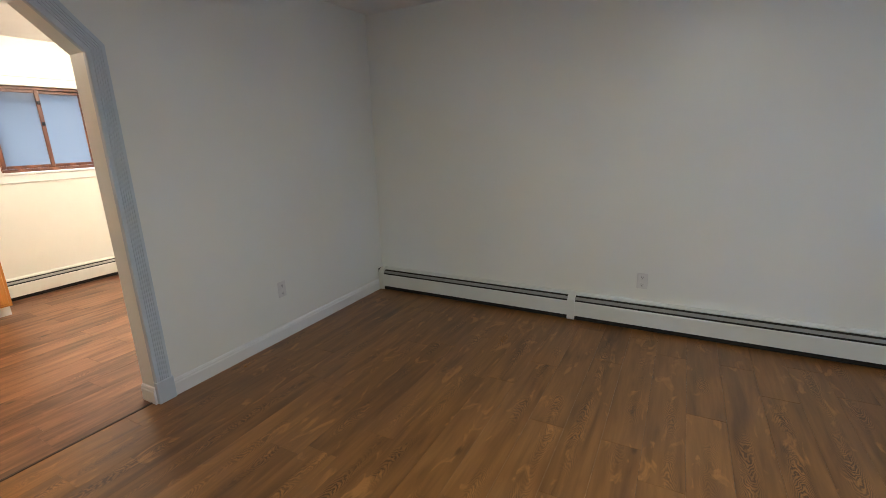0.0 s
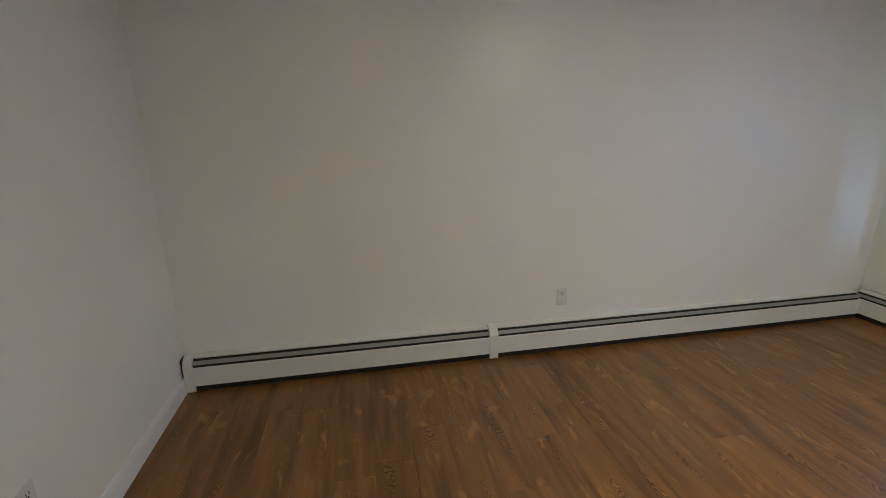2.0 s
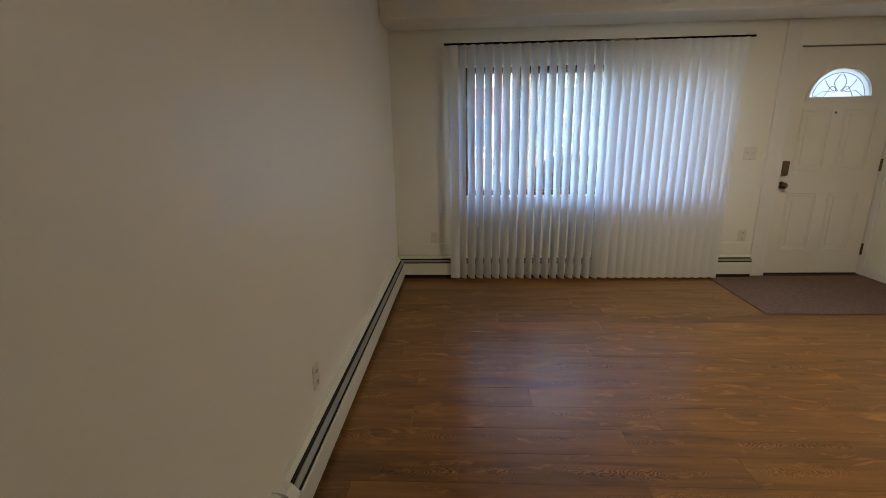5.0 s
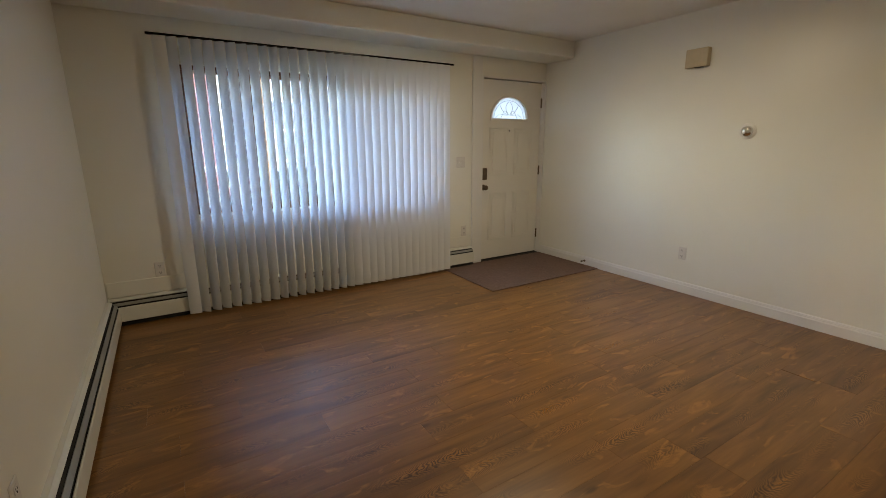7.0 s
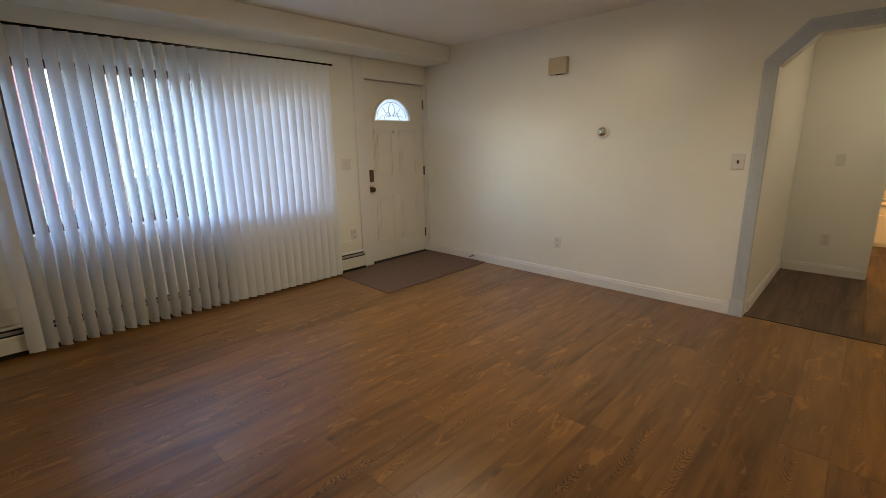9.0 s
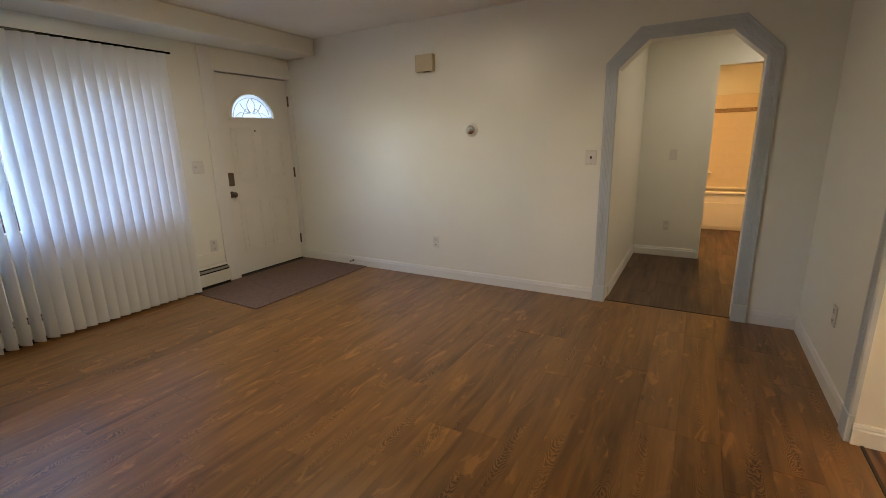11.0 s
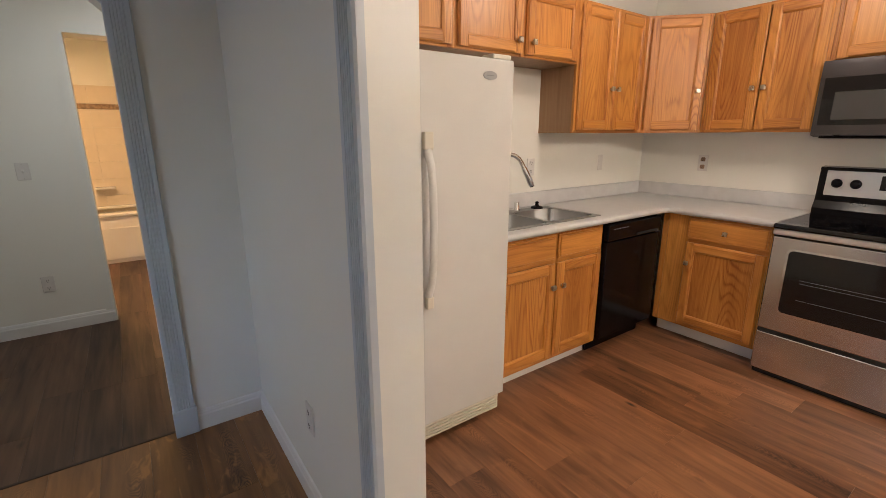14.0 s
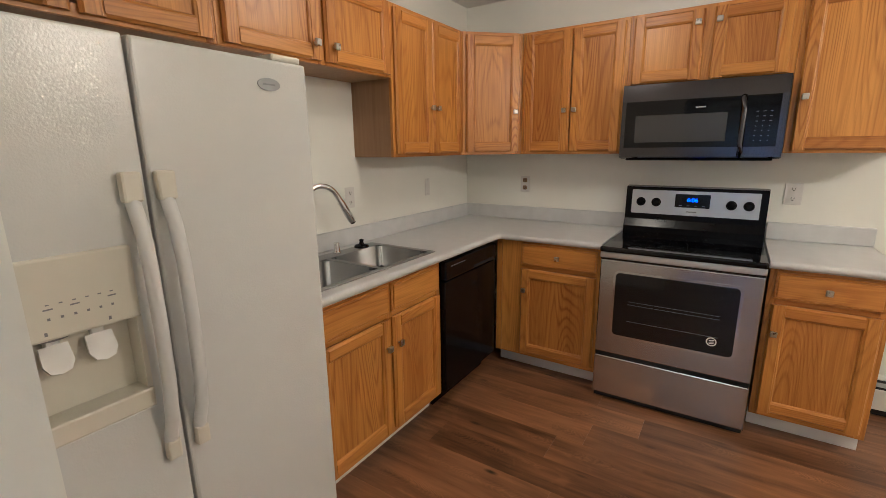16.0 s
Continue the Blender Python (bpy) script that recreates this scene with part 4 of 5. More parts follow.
for a, b in bowls:
    bm = B()
    ya, yb, zt, zb, t = SY0 + 0.085, SY1 - 0.03, CZ + 0.004, CZ - 0.17, 0.03
    top = [bm.verts.new(p) for p in ((a, ya, zt), (b, ya, zt), (b, yb, zt), (a, yb, zt))]
    low = [bm.verts.new(p) for p in ((a + t, ya + t, zb), (b - t, ya + t, zb), (b - t, yb - t, zb), (a + t, yb - t, zb))]
    for i in range(4):
        bm.faces.new((top[i], top[(i + 1) % 4], low[(i + 1) % 4], low[i]))
    bm.faces.new(low)
    bmesh.ops.bevel(bm, geom=[e for e in bm.edges if not e.is_boundary], offset=0.03, segments=4, affect="EDGES")
    for f in bm.faces:
        f.smooth = True
    bw = part("bowl", bm, SINK, sk)
    part("drain", turned(B(), [(0.045, 0), (0.045, 0.003), (0.030, 0.004), (0.028, 0.001)], pose((a + b) / 2, (ya + yb) / 2, zb), 20), CHROME, bw)
fc = thing("kitchen_tap", "chrome gooseneck pull-down tap behind the sink", "tap", pose(-0.822, 0.590, CZ + 0.006))
part("body", turned(B(), [(0.026, 0), (0.026, 0.006), (0.020, 0.012), (0.018, 0.10), (0.013, 0.11)], Matrix(), 20), CHROME, fc)
R = 0.097
ux, uy = -0.97, 0.24
path = [(0, 0, 0.10), (0, 0, 0.20), (0, 0, 0.256)] + [(ux * R * (1 - math.cos(radians(a))), uy * R * (1 - math.cos(radians(a))), 0.256 + R * math.sin(radians(a))) for a in range(15, 151, 15)]
part("neck", tube(B(), path, 0.0135, 14), CHROME, fc)
e = path[-1]
along = [(e[0] + ux * 0.5 * d, e[1] + uy * 0.5 * d, e[2] - 0.866 * d) for d in (0.0, 0.035, 0.045, 0.15, 0.165)]
part("spray_head", tube(B(), along, [0.0145, 0.0145, 0.018, 0.0195, 0.016], 16), CHROME, fc)
tip = [(e[0] + ux * 0.5 * d, e[1] + uy * 0.5 * d, e[2] - 0.866 * d) for d in (0.1655, 0.172)]
part("nozzle", tube(B(), tip, 0.014, 14), BLACK, fc, "black spray nozzle")
part("lever", tube(B(), [(0.016, 0, 0.07), (0.034, 0.004, 0.075), (0.042, 0.01, 0.14)], [0.009, 0.009, 0.005], 10), CHROME, fc)
sp = thing("soap_dispenser", "short chrome soap dispenser cap on the sink", "soap dispenser", pose(-1.02, 0.588, CZ + 0.006))
part("cap", turned(B(), [(0.021, 0), (0.021, 0.006), (0.016, 0.008), (0.016, 0.050), (0.013, 0.055), (0.004, 0.056)], Matrix(), 20), CHROME, sp)
st = thing("sink_stopper", "black rubber sink stopper on the rim", "stopper", pose(-1.19, 0.60, CZ + 0.006))
part("disc", turned(B(), [(0.040, 0), (0.040, 0.008), (0.034, 0.014), (0.014, 0.018), (0.010, 0.032), (0.015, 0.040), (0.004, 0.046)], Matrix(), 20), BLACK, st)

# ---- fridge ----
fx0, fx1, fy, fs = -0.410, 0.415, 1.145, 0.072
fg = thing("fridge", "white textured side-by-side fridge freezer with ice dispenser", "fridge", pose(0, 0.012, 0))
part("body", box(B(), fx0 + 0.006, fx1 - 0.004, KY + 0.03, fy - 0.067, 0.025, 1.668, 0.006), FRIDGE, fg)
part("gasket", box(B(), fx0 + 0.012, fx1 - 0.012, fy - 0.0665, fy - 0.0605, 0.13, 1.66), PRINT, fg)
part("fridge_door", box(B(), fx0, fs - 0.004, fy - 0.060, fy, 0.122, 1.680, 0.009, 3), FRIDGE, fg)
zd0, zd1, zp = 0.838, 1.226, 1.066
xd0, xd1 = 0.128, 0.345
bm = B()
box(bm, fs + 0.004, fx1, fy - 0.060, fy, zd1, 1.680, 0.006, 2)
box(bm, fs + 0.004, fx1, fy - 0.060, fy, 0.122, zd0, 0.006, 2)
box(bm, fs + 0.004, xd0, fy - 0.060, fy - 0.0003, zd0 - 0.008, zd1 + 0.008)
box(bm, xd1, fx1, fy - 0.060, fy - 0.0003, zd0 - 0.008, zd1 + 0.008)
fz = part("freezer_door", bm, FRIDGE, fg)
dp = part("dispenser_panel", box(B(), xd0 + 0.001, xd1 - 0.001, fy - 0.055, fy + 0.008, zp, zd1 + 0.008, 0.006, 2), FRIDGE_PLASTIC, fz, "cream dispenser panel")
part("recess_back", box(B(), xd0 + 0.001, xd1 - 0.001, fy - 0.0595, fy - 0.052, zd0, zp), FRIDGE_PLASTIC, fz)
part("recess_side", box(B(), xd0 + 0.001, xd0 + 0.012, fy - 0.052, fy + 0.004, zd0 + 0.050, zp), FRIDGE_PLASTIC, fz)
part("recess_side", box(B(), xd1 - 0.012, xd1 - 0.001, fy - 0.052, fy + 0.004, zd0 + 0.050, zp), FRIDGE_PLASTIC, fz)
part("drip_tray", box(B(), xd0 + 0.001, xd1 - 0.001, fy - 0.052, fy + 0.012, zd0 + 0.001, zd0 + 0.050, 0.005, 2), FRIDGE_PLASTIC, fz)
def button_mark(xa, xb, za, zb):
    part("button_mark", box(B(), xa, xb, fy + 0.0082, fy + 0.0086, za, zb), PRINT, dp, "small grey button print")


for i in range(6):
    x = xd0 + 0.045 + i * 0.022
    button_mark(x + 0.006, x + 0.011, 1.1085, 1.1135)
    button_mark(x + 0.004, x + 0.010, 1.139, 1.1415)
    if i in (0, 3, 5):
        button_mark(x - 0.001, x + 0.015, 1.1295, 1.1325)
for x in (xd0 + 0.06, xd0 + 0.17):
    button_mark(x, x + 0.005, 1.078, 1.086)
for x in (0.204, 0.284):
    bm = B()
    box(bm, x - 0.013, x + 0.013, fy - 0.050, fy - 0.034, 1.036, 1.064, 0.003)
    plate = [(-0.025, 0.0), (0.025, 0.0), (0.027, -0.040), (0.018, -0.058), (0.0, -0.063), (-0.018, -0.058), (-0.027, -0.040)]
    lean = Matrix.Translation((x, fy - 0.036, 1.042)) @ Matrix.Rotation(radians(24), 4, "X")
    vs = [[bm.verts.new(lean @ Vector((u, d, v))) for u, v in plate] for d in (-0.004, 0.004)]
    fs = [bm.faces.new(q) for q in vs] + [bm.faces.new((vs[0][k], vs[0][(k + 1) % 7], vs[1][(k + 1) % 7], vs[1][k])) for k in range(7)]
    bmesh.ops.recalc_face_normals(bm, faces=fs)
    part("paddle", bm, PLASTIC, dp, "white dispenser paddle")
bm = B()
for i in range(5):
    box(bm, xd0 + 0.02, xd1 - 0.02, fy - 0.045 + i * 0.010, fy - 0.040 + i * 0.010, zd0 + 0.0502, zd0 + 0.039)
part("drip_slats", bm, FRIDGE_PLASTIC, dp)
bm = B()
prism(bm, [(0.284 + 0.040 * math.cos(math.pi * k / 10), fy - 0.050 + 0.040 * math.sin(math.pi * k / 10)) for k in range(11)], 1.058, 1.0655, "xy")
part("ice_chute", bm, PRINT, dp, "dark ice chute opening")
for x, who in ((0.040, 1), (0.112, 0)):
    bm = B()
    zs = [1.385, 1.33, 1.27, 1.18, 1.04, 0.90, 0.80, 0.74, 0.690]
    ys = [0.006, 0.010, 0.034, 0.047, 0.050, 0.047, 0.034, 0.010, 0.006]
    tube(bm, [(x, fy + y, z) for y, z in zip(ys, zs)], 0.0155, 14, 1.0)
    hd = part("door_handle", bm, HANDLE, fg, "bowed white plastic handle")
    for a, b, q in ((1.325, 1.392, 0.021), (0.683, 0.735, 0.0165)):
        part("handle_end", box(B(), x - q, x + q, fy + 0.0005, fy + 0.026, a, b, 0.006, 2), FRIDGE_PLASTIC, hd)
bm = B()
prism(bm, [(-0.275 + 0.036 * math.cos(2 * math.pi * k / 24), 1.612 + 0.017 * math.sin(2 * math.pi * k / 24)) for k in range(24)], fy, fy + 0.003, "xz")
em = part("emblem", bm, mat("emblem_metal", (0.36, 0.37, 0.38), 0.30, 1.0, 40, 0.05), fg, "small oval chrome emblem")
part("emblem_bar", box(B(), -0.294, -0.256, fy + 0.003, fy + 0.0035, 1.610, 1.614), PRINT, em)
part("hinge_cover", box(B(), fx0 + 0.01, fx0 + 0.11, fy - 0.09, fy - 0.01, 1.6805, 1.70, 0.006, 2), FRIDGE_PLASTIC, fg)
bm = B()
box(bm, fx0 + 0.004, fx1 - 0.004, fy - 0.07, fy - 0.035, 0.018, 0.116, 0.004)
for i in range(5):
    box(bm, fx0 + 0.02, fx1 - 0.05, fy - 0.036, fy - 0.026, 0.030 + i * 0.0165, 0.038 + i * 0.0165, 0.002)
part("kick_grille", bm, FRIDGE_PLASTIC, fg)
for x in (fx0 + 0.06, fx1 - 0.06):
    for y in (KY + 0.08, fy - 0.10):
        part("roller", tube(B(), [(x - 0.015, y, 0.014), (x + 0.015, y, 0.014)], 0.014, 12), BLACK, fg)

# ---- range ----
ry0, ry1, rx = 1.681, 2.432, -1.930
rg = thing("range", "stainless electric range with black glass cooktop", "range", pose(0, KD, 0))
part("body", box(B(), KX + 0.03, rx, ry0 + 0.003, ry1 - 0.003, 0.02, 0.875), BLACK, rg)
part("cooktop", box(B(), KX + 0.075, rx + 0.050, ry0, ry1, 0.876, 0.905, 0.009, 3), BLACK_GLASS, rg, "glossy black ceramic cooktop")
part("cooktop_trim", box(B(), rx + 0.001, rx + 0.040, ry0 + 0.002, ry1 - 0.002, 0.842, 0.8755, 0.006, 2), LIT_LIP_STEEL, rg, "stainless strip lightened to look lit")
bm = B()
box(bm, rx + 0.0005, rx + 0.032, ry0 + 0.004, ry1 - 0.004, 0.292, 0.832, 0.006, 2)
od = part("oven_door", bm, STEEL, rg)
wy0, wy1, wz0, wz1 = 1.772, 2.340, 0.410, 0.765


def rounded(y0, y1, z0, z1, r, n=5):
    pts = []
    for cy, cz, a0 in ((y1 - r, z1 - r, 0), (y0 + r, z1 - r, 90), (y0 + r, z0 + r, 180), (y1 - r, z0 + r, 270)):
        pts += [(cy + r * math.cos(radians(a0 + 90 * k / n)), cz + r * math.sin(radians(a0 + 90 * k / n))) for k in range(n + 1)]
    return pts


part("window_surround", prism(B(), rounded(wy0 - 0.012, wy1 + 0.012, wz0 - 0.012, wz1 + 0.012, 0.03), rx + 0.0325, rx + 0.0345, "yz"), CHROME, od, "bright bevelled edge")
part("oven_window", prism(B(), rounded(wy0, wy1, wz0, wz1, 0.022), rx + 0.0345, rx + 0.0365, "yz"), OVEN_GLASS, od, "dark oven glass")
bm = B()
for z in (0.50, 0.595, 0.612):
    tube(bm, [(rx + 0.0366, wy0 + 0.07, z), (rx + 0.0366, wy1 - 0.07, z)], 0.0012, 6)
part("rack", bm, LEAD, od, "oven rack behind the glass")
bm = B()
turned(bm, [(0.023, 0), (0.023, 0.0006)], pose(rx + 0.0367, 2.246, 0.475, 0, 90), 24)
sb = part("sticker", bm, PLASTIC, od, "round grey and white sticker")
part("sticker_centre", turned(B(), [(0.018, 0), (0.018, 0.0005)], pose(rx + 0.0373, 2.246, 0.475, 0, 90), 24), DARK, sb)
bm = B()
for dz in (-0.009, -0.001, 0.007):
    prism(bm, [(2.246 - 0.010, 0.471 + dz), (2.246 + 0.011, 0.476 + dz), (2.246 + 0.011, 0.480 + dz), (2.246 - 0.010, 0.474 + dz)], rx + 0.0378, rx + 0.0381, "yz")
part("sticker_bars", bm, WHITE_PRINT, sb)
# Gap above the oven door is filled with black for its shade.
part("handle_gap_shade", box(B(), rx + 0.001, rx + 0.030, ry0 + 0.006, ry1 - 0.006, 0.8325, 0.8415), DARK, rg)
part("storage_drawer", box(B(), rx + 0.0005, rx + 0.030, ry0 + 0.004, ry1 - 0.004, 0.035, 0.268, 0.006, 2), STEEL, rg)
# Gap over the drawer is likewise a black filler for shade.
part("drawer_gap_shade", box(B(), rx + 0.0005, rx + 0.020, ry0 + 0.006, ry1 - 0.006, 0.2685, 0.2915), DARK, rg)
part("kick", box(B(), rx - 0.03, rx, ry0 + 0.01, ry1 - 0.01, 0.0, 0.0195), DARK, rg)
bx = KX + 0.085
bm = B()
prism(bm, [(KX + 0.022, 0.905), (bx + 0.035, 0.905), (bx + 0.035, 0.94), (bx + 0.010, 0.985), (bx, 1.185), (KX + 0.022, 1.190)], ry0 + 0.004, ry1 - 0.004, "xz")
bg = part("backguard", bm, BLACK, rg, "black control panel housing")
bm = B()
prism(bm, [(bx + 0.0085, 1.020), (bx + 0.0115, 1.020), (bx + 0.0045, 1.166), (bx + 0.0015, 1.166)], ry0 + 0.040, ry1 - 0.040, "xz")
part("control_panel", bm, brushed("panel_steel", (0.62, 0.64, 0.66), 1, 0.35), bg, "brushed steel control panel")
bm = B()
prism(bm, [(bx + 0.0085, 1.068), (bx + 0.0105, 1.068), (bx + 0.0075, 1.148), (bx + 0.0055, 1.148)], 1.966, 2.150, "xz")
dsp = part("display", bm, BLACK_GLASS, bg)
txt = bpy.data.curves.new("clock_digits", "FONT")
txt.body, txt.size, txt.extrude, txt.align_x, txt.align_y = "6:06", 0.034, 0.0004, "CENTER", "CENTER"
txt.materials.append(BLUE)
to = new("clock_digits", txt)
to.parent = dsp
to.matrix_basis = pose(bx + 0.0095, 2.058, 1.113, 90, 0, 90) @ pose(0, 0, 0, -3)
bm = B()
for i in range(4):
    box(bm, bx + 0.0086, bx + 0.0112, 1.99 + i * 0.04, 2.005 + i * 0.04, 1.078, 1.081)
part("display_marks", bm, PRINT, dsp)
for y in (1.775, 1.862, 2.256, 2.340):
    part("control_knob", turned(B(), [(0.027, 0), (0.027, 0.004), (0.022, 0.006), (0.020, 0.026), (0.016, 0.029), (0.004, 0.029)], pose(bx + 0.0075, y, 1.093, 0, 87), 20), BLACK, bg, "round black knob")
part("brand_bar", box(B(), bx + 0.0085, bx + 0.0112, 2.03, 2.085, 1.040, 1.046), PRINT, bg)
bm = B()
for y, x, r in ((1.87, -2.05, 0.10), (2.25, -2.05, 0.08), (1.87, -2.31, 0.08), (2.25, -2.31, 0.10)):
    for k in range(28):
        a, b = 2 * math.pi * k / 28, 2 * math.pi * (k + 1) / 28
        prism(bm, [(x + q * math.cos(t), y + q * math.sin(t)) for q, t in ((r, a), (r, b), (r - 0.004, b), (r - 0.004, a))], 0.9051, 0.9053, "xy")
part("burner_rings", bm, RING, rg, "faint grey burner rings")

# ---- microwave ----
my0, my1, mx, mz0, mz1 = 1.684, 2.430, -2.170, 1.362, 1.759
mw = thing("microwave", "dark stainless over-the-range microwave oven", "microwave", pose(0, KD, 0))
part("body", box(B(), KX + 0.002, mx - 0.022, my0 + 0.002, my1 - 0.002, mz0 + 0.002, mz1, 0.003), BLACK, mw)
bm = B()
prism(bm, [(mx - 0.021, mz0 + 0.004), (mx + 0.002, mz0 + 0.012), (mx + 0.004, mz1 - 0.09), (mx - 0.004, mz1 - 0.002), (mx - 0.021, mz1 - 0.002)], my0, my1, "xz")
fm = part("front", bm, DSTEEL, mw, "dark brushed steel front")
part("door_glass", box(B(), mx + 0.0035, mx + 0.0065, my0 + 0.022, my1 - 0.028, mz0 + 0.062, mz1 - 0.090, 0.001), BLACK_GLASS, fm)
part("door_screen", box(B(), mx + 0.0066, mx + 0.0071, my0 + 0.075, 2.190, mz0 + 0.090, mz1 - 0.165), MW_SCREEN, fm, "grey mesh window")
part("brand_bar", box(B(), mx + 0.0066, mx + 0.0071, 2.045, 2.09, 1.623, 1.6275), PLASTIC, fm)
bm = B()
tube(bm, [(mx + 0.006, 2.252, 1.665), (mx + 0.035, 2.252, 1.650), (mx + 0.040, 2.255, 1.60), (mx + 0.040, 2.258, 1.44), (mx + 0.035, 2.260, 1.395), (mx + 0.006, 2.260, 1.380)], 0.013, 12)
part("door_handle", bm, DSTEEL, fm)
bm = B()
for r in range(7):
    for k in range(3):
        y = 2.308 + k * 0.028
        box(bm, mx + 0.0066, mx + 0.0069, y, y + (0.010 if r < 3 else 0.005), 1.590 - r * 0.023, 1.5925 - r * 0.023)
part("key_marks", bm, PRINT, fm, "pale keypad print")
part("vent", box(B(), mx - 0.14, mx - 0.03, my0 + 0.03, my1 - 0.03, mz0 - 0.008, mz0 + 0.0015, 0.003), BLACK, mw)

# ---- kitchen window ----
w = thing("window_kitchen", "brown wood sliding window with frosted panes", "window", kind="structure")
y0, y1, z0, z1 = KWIN
xk = -2.63
bm = B()
for a in ((y0, y0 + 0.03, z0, z1), (y1 - 0.03, y1, z0, z1), (y0 + 0.03, y1 - 0.03, z0, z0 + 0.03), (y0 + 0.03, y1 - 0.03, z1 - 0.03, z1)):
    box(bm, xk - 0.05, xk + 0.03, *a, 0.003)
part("window_frame", bm, REDWOOD, w)
ym = (y0 + y1) / 2
for a, b, dx in ((y0 + 0.03, ym + 0.02, 0.0), (ym - 0.02, y1 - 0.03, -0.035)):
    bm = B()
    for q in ((a, a + 0.035, z0 + 0.031, z1 - 0.031), (b - 0.035, b, z0 + 0.031, z1 - 0.031), (a + 0.035, b - 0.035, z0 + 0.031, z0 + 0.06), (a + 0.035, b - 0.035, z1 - 0.06, z1 - 0.031)):
        box(bm, xk + dx, xk + dx + 0.026, *q, 0.003)
    sash = part("sash", bm, REDWOOD, w)
    g = part("pane", box(B(), xk + dx + 0.010, xk + dx + 0.014, a + 0.034, b - 0.034, z0 + 0.059, z1 - 0.059), FROST, sash, "frosted glass")
    g.visible_shadow = False
for z in (1.86, 1.66):
    part("latch", box(B(), xk + 0.026, xk + 0.045, ym - 0.012, ym + 0.012, z - 0.016, z + 0.016, 0.003), DARK, w)
part("window_sill", box(B(), xk, KX + 0.03, y0 - 0.04, y1 + 0.04, z0 - 0.022, z0 - 0.0005, 0.004), TRIM, w)
part("apron", box(B(), KX + 0.0005, KX + 0.015, y0 - 0.03, y1 + 0.03, z0 - 0.10, z0 - 0.0225, 0.004), TRIM, w)
bm = B()
for a, b in ((y0 - 0.06, y0 + 0.002), (y1 - 0.002, y1 + 0.06)):
    box(bm, KX + 0.0005, KX + 0.016, a, b, z0 + 0.0005, z1 + 0.075, 0.003)
box(bm, KX + 0.0005, KX + 0.016, y0 + 0.003, y1 - 0.003, z1 - 0.002, z1 + 0.075, 0.003)
box(bm, KX + 0.0005, KX + 0.028, y0 - 0.07, y1 + 0.07, z1 + 0.0755, z1 + 0.10, 0.004)
part("window_casing", bm, TRIM, w)

# ---- bathroom ----
tb = thing("bathtub", "white bathtub with panelled apron", "bathtub")
bm = B()
box(bm, -0.599, 1.749, -3.44, -3.405, 0.0, 0.52, 0.006)
box(bm, -0.599, 1.749, -3.405, -3.395, 0.04, 0.40, 0.006)
part("apron", bm, TUBMAT, tb)
bm = B()
box(bm, -0.599, 1.749, -3.50, -3.385, 0.5205, 0.555, 0.012, 3)
box(bm, -0.599, 1.749, -4.163, -4.10, 0.5205, 0.555, 0.012, 3)
part("rim", bm, TUBMAT, tb)
part("basin", box(B(), -0.59, 1.74, -4.10, -3.50, 0.05, 0.12, 0.01), TUBMAT, tb)
sr = thing("tub_surround", "cream tile surround with brown mosaic band", "tile wall", kind="structure")
tile_mesh = mesh_of("tile", box(B(), -0.1494, 0.1494, -4.178, -4.166, -0.0994, 0.0994, 0.0008), TILE)
for i in range(8):
    for j in range(6):
        t = new("tile", tile_mesh)
        t.parent = sr
        t.matrix_basis = pose(-0.44 + i * 0.3, 0, 0.58 + j * 0.2)
part("mosaic_band", box(B(), -0.6, 1.75, -4.178, -4.165, 1.685, 1.745), BAND, sr, "brown mosaic band")
for i in range(8):
    t = new("tile", tile_mesh)
    t.parent = sr
    t.matrix_basis = pose(-0.44 + i * 0.3, 0, 1.848)
part("soap_ledge", box(B(), 1.10, 1.30, -4.165, -4.06, 0.76, 0.785, 0.006), TUBMAT, sr, "white soap ledge")

# ---- lamps ----
KL = (-0.93, 4.18)
kl = thing("ceiling_light", "round frosted ceiling light in the kitchen", "ceiling light", pose(KL[0], KL[1], ZC))
part("pan", turned(B(), [(0.17, -0.001), (0.17, -0.02), (0.15, -0.025)], Matrix(), 32), TRIM, kl)
part("diffuser", turned(B(), [(0.148, -0.026), (0.15, -0.045), (0.13, -0.075), (0.08, -0.095), (0.01, -0.10)], Matrix(), 32), glowing("lamp_glass", (1.0, 0.82, 0.6), 0.7), kl)
kitchen_lamp = globe_lamp("kitchen_lamp", (KL[0], KL[1], ZC - 0.17), 0.07, 4.0, (1.0, 0.73, 0.51))
# Unseen second light, added to brighten the sink corner; placed by a shadow edge.
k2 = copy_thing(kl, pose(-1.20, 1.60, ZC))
tagged(k2, "unseen ceiling light added to brighten the sink corner")
kitchen_added_lamp = globe_lamp("kitchen_lamp", (-1.20, 1.60, ZC - 0.17), 0.12, 0.75, (1.0, 0.73, 0.51))
ll = copy_thing(kl, pose(3.40, 2.25, ZC))
tagged(ll, "round frosted ceiling light in the living room")
living_lamp = lamp("living_lamp", (3.40, 2.25, ZC - 0.11), 0.28, 1.2, (1.0, 0.87, 0.70))
# Unseen light added to brighten the hall; no fixture is known there.
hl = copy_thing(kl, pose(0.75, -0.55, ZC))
tagged(hl, "unseen ceiling light added to brighten the hallway")
hall_added_lamp = lamp("hall_added_lamp", (0.75, -0.55, ZC - 0.11), 0.28, 0.30, (1.0, 0.94, 0.86))
bll = thing("ceiling_light", "warm ceiling light in the bathroom", "ceiling light", pose(1.40, -2.55, ZC))
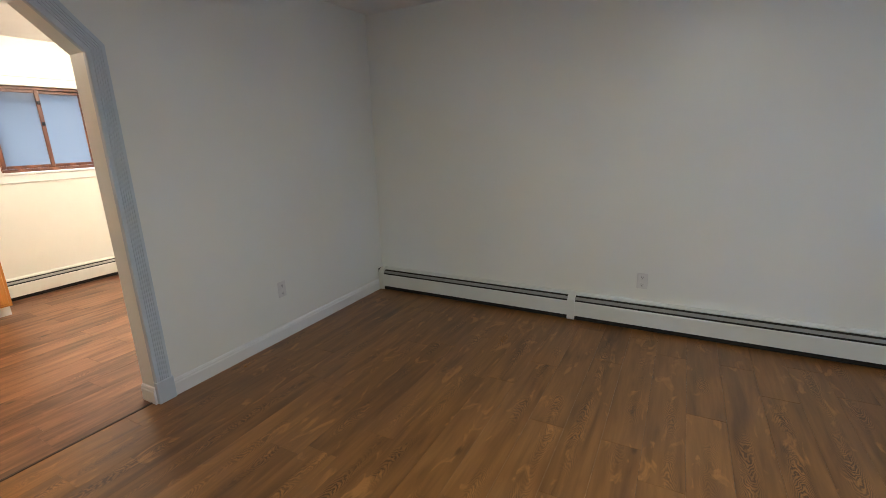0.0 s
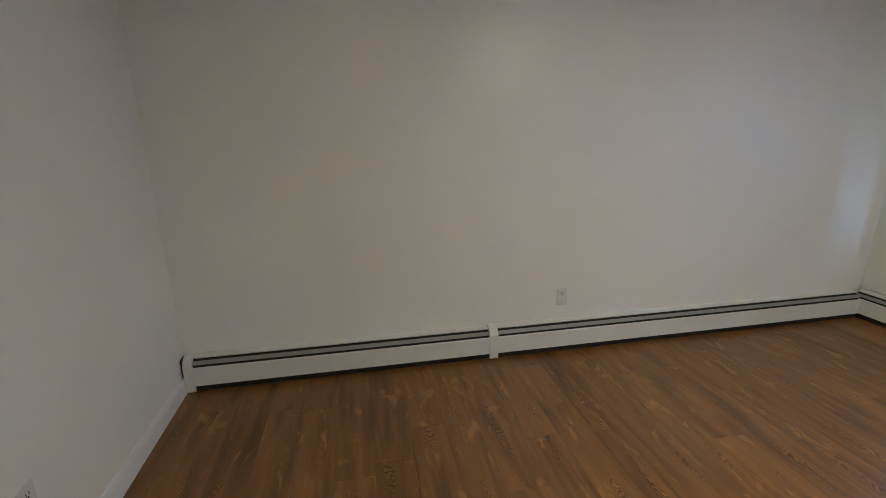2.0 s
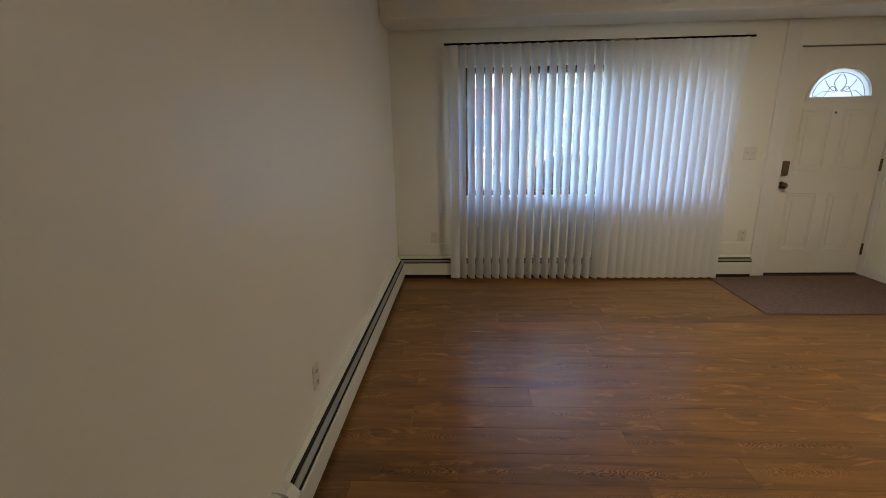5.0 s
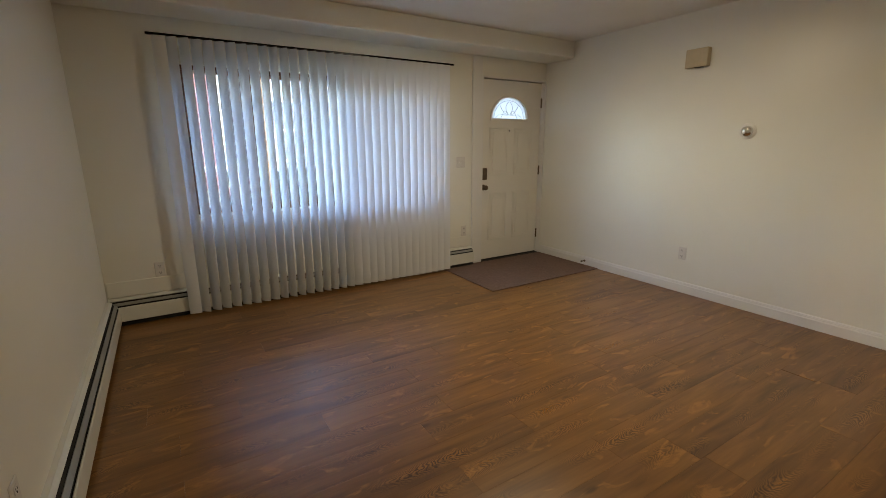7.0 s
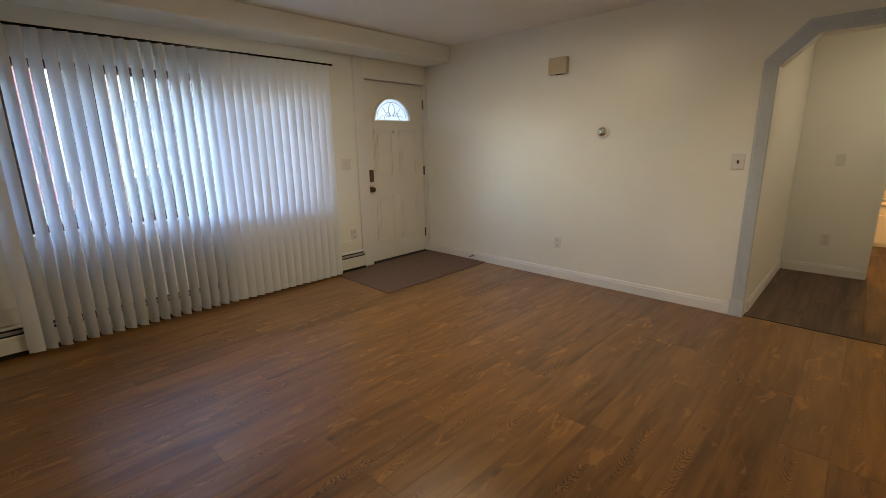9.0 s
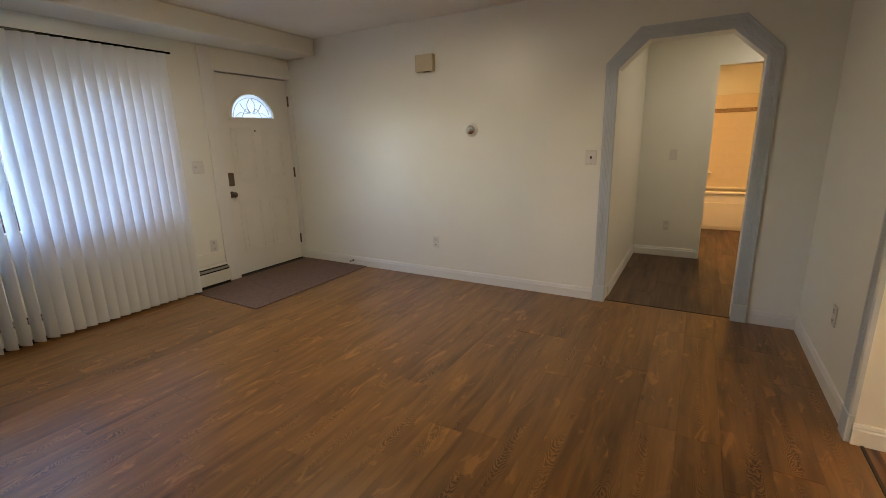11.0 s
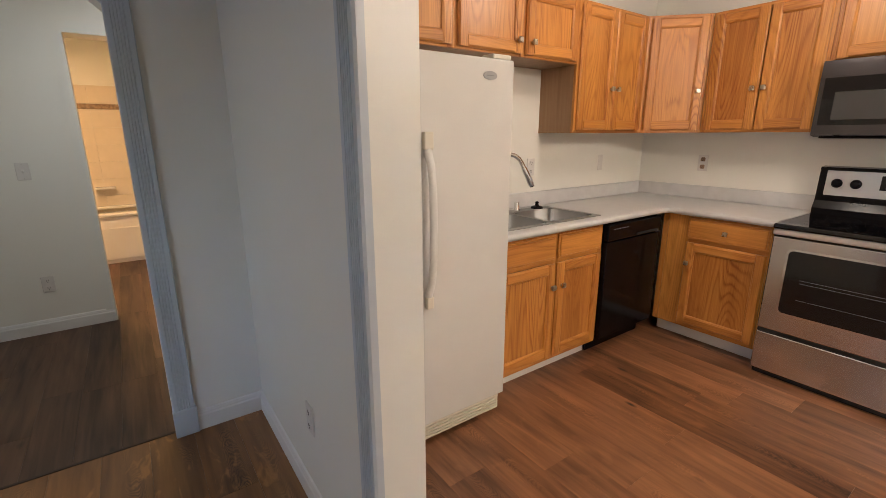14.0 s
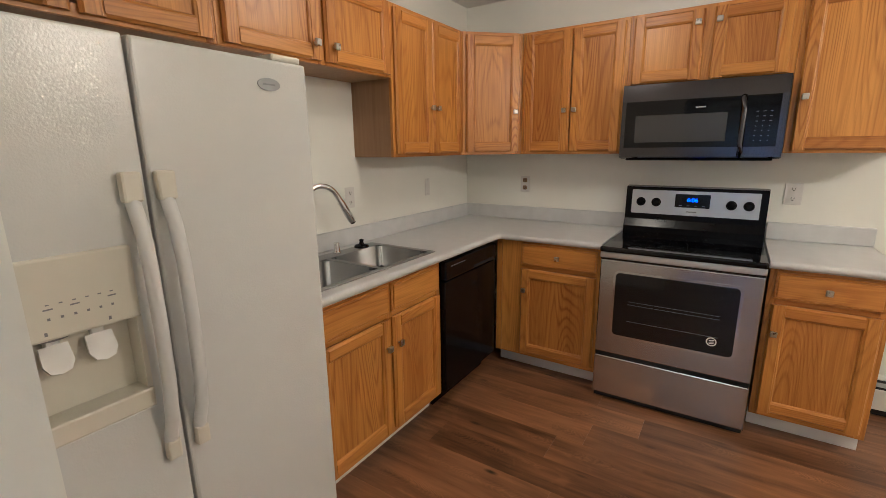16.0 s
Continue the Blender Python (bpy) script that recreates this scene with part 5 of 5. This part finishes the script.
part("diffuser", turned(B(), [(0.12, -0.001), (0.12, -0.03), (0.08, -0.07), (0.01, -0.08)], Matrix(), 24), glowing("bath_glass", (1.0, 0.66, 0.35), 0.5), bll)
bath_lamp = lamp("bath_lamp", (1.40, -2.55, ZC - 0.09), 0.22, 1.8, (1.0, 0.52, 0.19))

# ---- outside ----
solid("ground", box(B(), -400, 600, -500, 500, -0.9, -0.6), GRASS, "lawn and street level outside", "ground")
solid("road", box(B(), 11.5, 18.5, -300, 300, -0.599, -0.585), ASPHALT, "grey asphalt street outside", "road")
solid("pavement", box(B(), 9.3, 10.8, -300, 300, -0.599, -0.56), SIDING, "pale concrete pavement", "pavement")


def house(name, label, x, y0, y1, h, wall, wins):
    o = thing(name, label, "building")
    part("wall", box(B(), x, x + 9, y0, y1, -0.6, h), wall, o)
    part("roof", box(B(), x - 0.3, x + 9.3, y0 - 0.3, y1 + 0.3, h + 0.001, h + 0.35), LEAD, o)
    for zz in range(int((h - 0.5) // 2.9)):
        for k in range(wins):
            yy = y0 + (k + 0.5) * (y1 - y0) / wins
            wd = part("window", box(B(), x - 0.06, x - 0.001, yy - 0.65, yy + 0.65, 0.5 + zz * 2.9, 2.1 + zz * 2.9, 0.01), TRIM, o)
            part("pane", box(B(), x - 0.07, x - 0.061, yy - 0.55, yy + 0.55, 0.6 + zz * 2.9, 2.0 + zz * 2.9), FARPANE, wd)
    return o


house("brick_building", "red brick building across the street", 24, 2.0, 13.5, 9.5, BRICKRED, 4)
house("sided_house", "pale sided house across the street", 25, -13, 0.5, 6.5, SIDING, 4)
pr = thing("porch_railing", "white horizontal porch railing outside", "railing", pose(7.2, 0, -0.6))
for y in (3.6, 5.0, 6.4):
    part("post", box(B(), -0.04, 0.04, y - 0.04, y + 0.04, 0, 1.75, 0.006), TRIM, pr)
for z in (0.75, 1.15, 1.65):
    part("rail", box(B(), -0.02, 0.02, 3.64, 7.4, z, z + 0.06, 0.004), TRIM, pr)
solid("wooden_post", box(B(), 6.9, 7.05, 3.30, 3.46, -0.6, 3.2, 0.008), WEATHERED, "tan weathered wooden porch post", "post", "thing")
car = thing("parked_car", "dark parked car at the kerb", "car", pose(12.6, 1.2, -0.585))
bm = B()
prism(bm, [(-2.2, 0.25), (-2.2, 0.75), (-1.9, 0.85), (-1.2, 0.9), (-0.6, 1.4), (0.9, 1.42), (1.6, 0.95), (2.15, 0.85), (2.2, 0.3)], -0.85, 0.85, "yz")
bmesh.ops.bevel(bm, geom=list(bm.edges), offset=0.06, segments=2, affect="EDGES")
part("body", bm, CARPAINT, car)
for y in (-1.4, 1.4):
    for x in (-0.80, 0.80):
        part("wheel", tube(B(), [(x - 0.1, y, 0.32), (x + 0.1, y, 0.32)], 0.32, 20), BLACK, car)
bush = thing("bush", "low green bush in front of the window", "bush", pose(8.4, 2.9, -0.6))
bm = B()
rb2 = random.Random(9)
for i in range(700):
    d = Vector((rb2.gauss(0, 1), rb2.gauss(0, 1), rb2.gauss(0, 1))).normalized() * (0.4 + 0.6 * rb2.random() ** 0.5)
    p = Vector((d.x * 0.45, d.y * 0.8, 0.55 + d.z * 0.5))
    q = pose(*p, rb2.uniform(0, 360), rb2.uniform(0, 360), rb2.uniform(0, 360))
    vs = [bm.verts.new(q @ Vector(v)) for v in ((-0.03, 0, 0), (0, -0.018, 0.006), (0.045, 0, 0), (0, 0.018, 0.006))]
    bm.faces.new(vs)
part("leaves", bm, LEAF, bush)
bm = B()
for k in range(6):
    tube(bm, [(0, 0, 0), (0.15 * math.cos(k), 0.3 * math.sin(k), 0.4), (0.3 * math.cos(k), 0.55 * math.sin(k), 0.85)], [0.02, 0.014, 0.006], 6)
part("stems", bm, WEATHERED, bush)


# ---- floor planks ----
def planks(parent_name, label, material, x0, x1, y0, y1, width=0.178, length=1.22, seed=1):
    top = thing(parent_name, label, "floor", kind="structure")
    r = random.Random(seed)
    cache = {}
    x = x0
    while x < x1 - 0.004:
        w_ = min(width, x1 - x)
        y = y0 - r.uniform(0, length)
        while y < y1:
            a, b = max(y, y0), min(y + length, y1)
            if b - a > 0.03:
                key = (round(w_, 3), round(b - a, 2))
                if key not in cache:
                    l = b - a
                    cache[key] = mesh_of("plank", box(B(), 0.0004, w_ - 0.0004, 0.0004, l - 0.0004, -0.006, 0.0, 0.0004), material)
                p = new("plank", cache[key])
                p.parent = top
                p.matrix_basis = pose(x, a, 0)
            y += length
        x += width
    return top


planks("floor_living", "warm brown wood-look vinyl plank floor", LVP, 0.544, XE, 0.358, YN, 0.178, 1.22, 3)
planks("floor_kitchen", "knotty brown wood-look plank floor in the kitchen", KLVP, KX, 0.528, KY + KD, YN, 0.19, 1.22, 5)
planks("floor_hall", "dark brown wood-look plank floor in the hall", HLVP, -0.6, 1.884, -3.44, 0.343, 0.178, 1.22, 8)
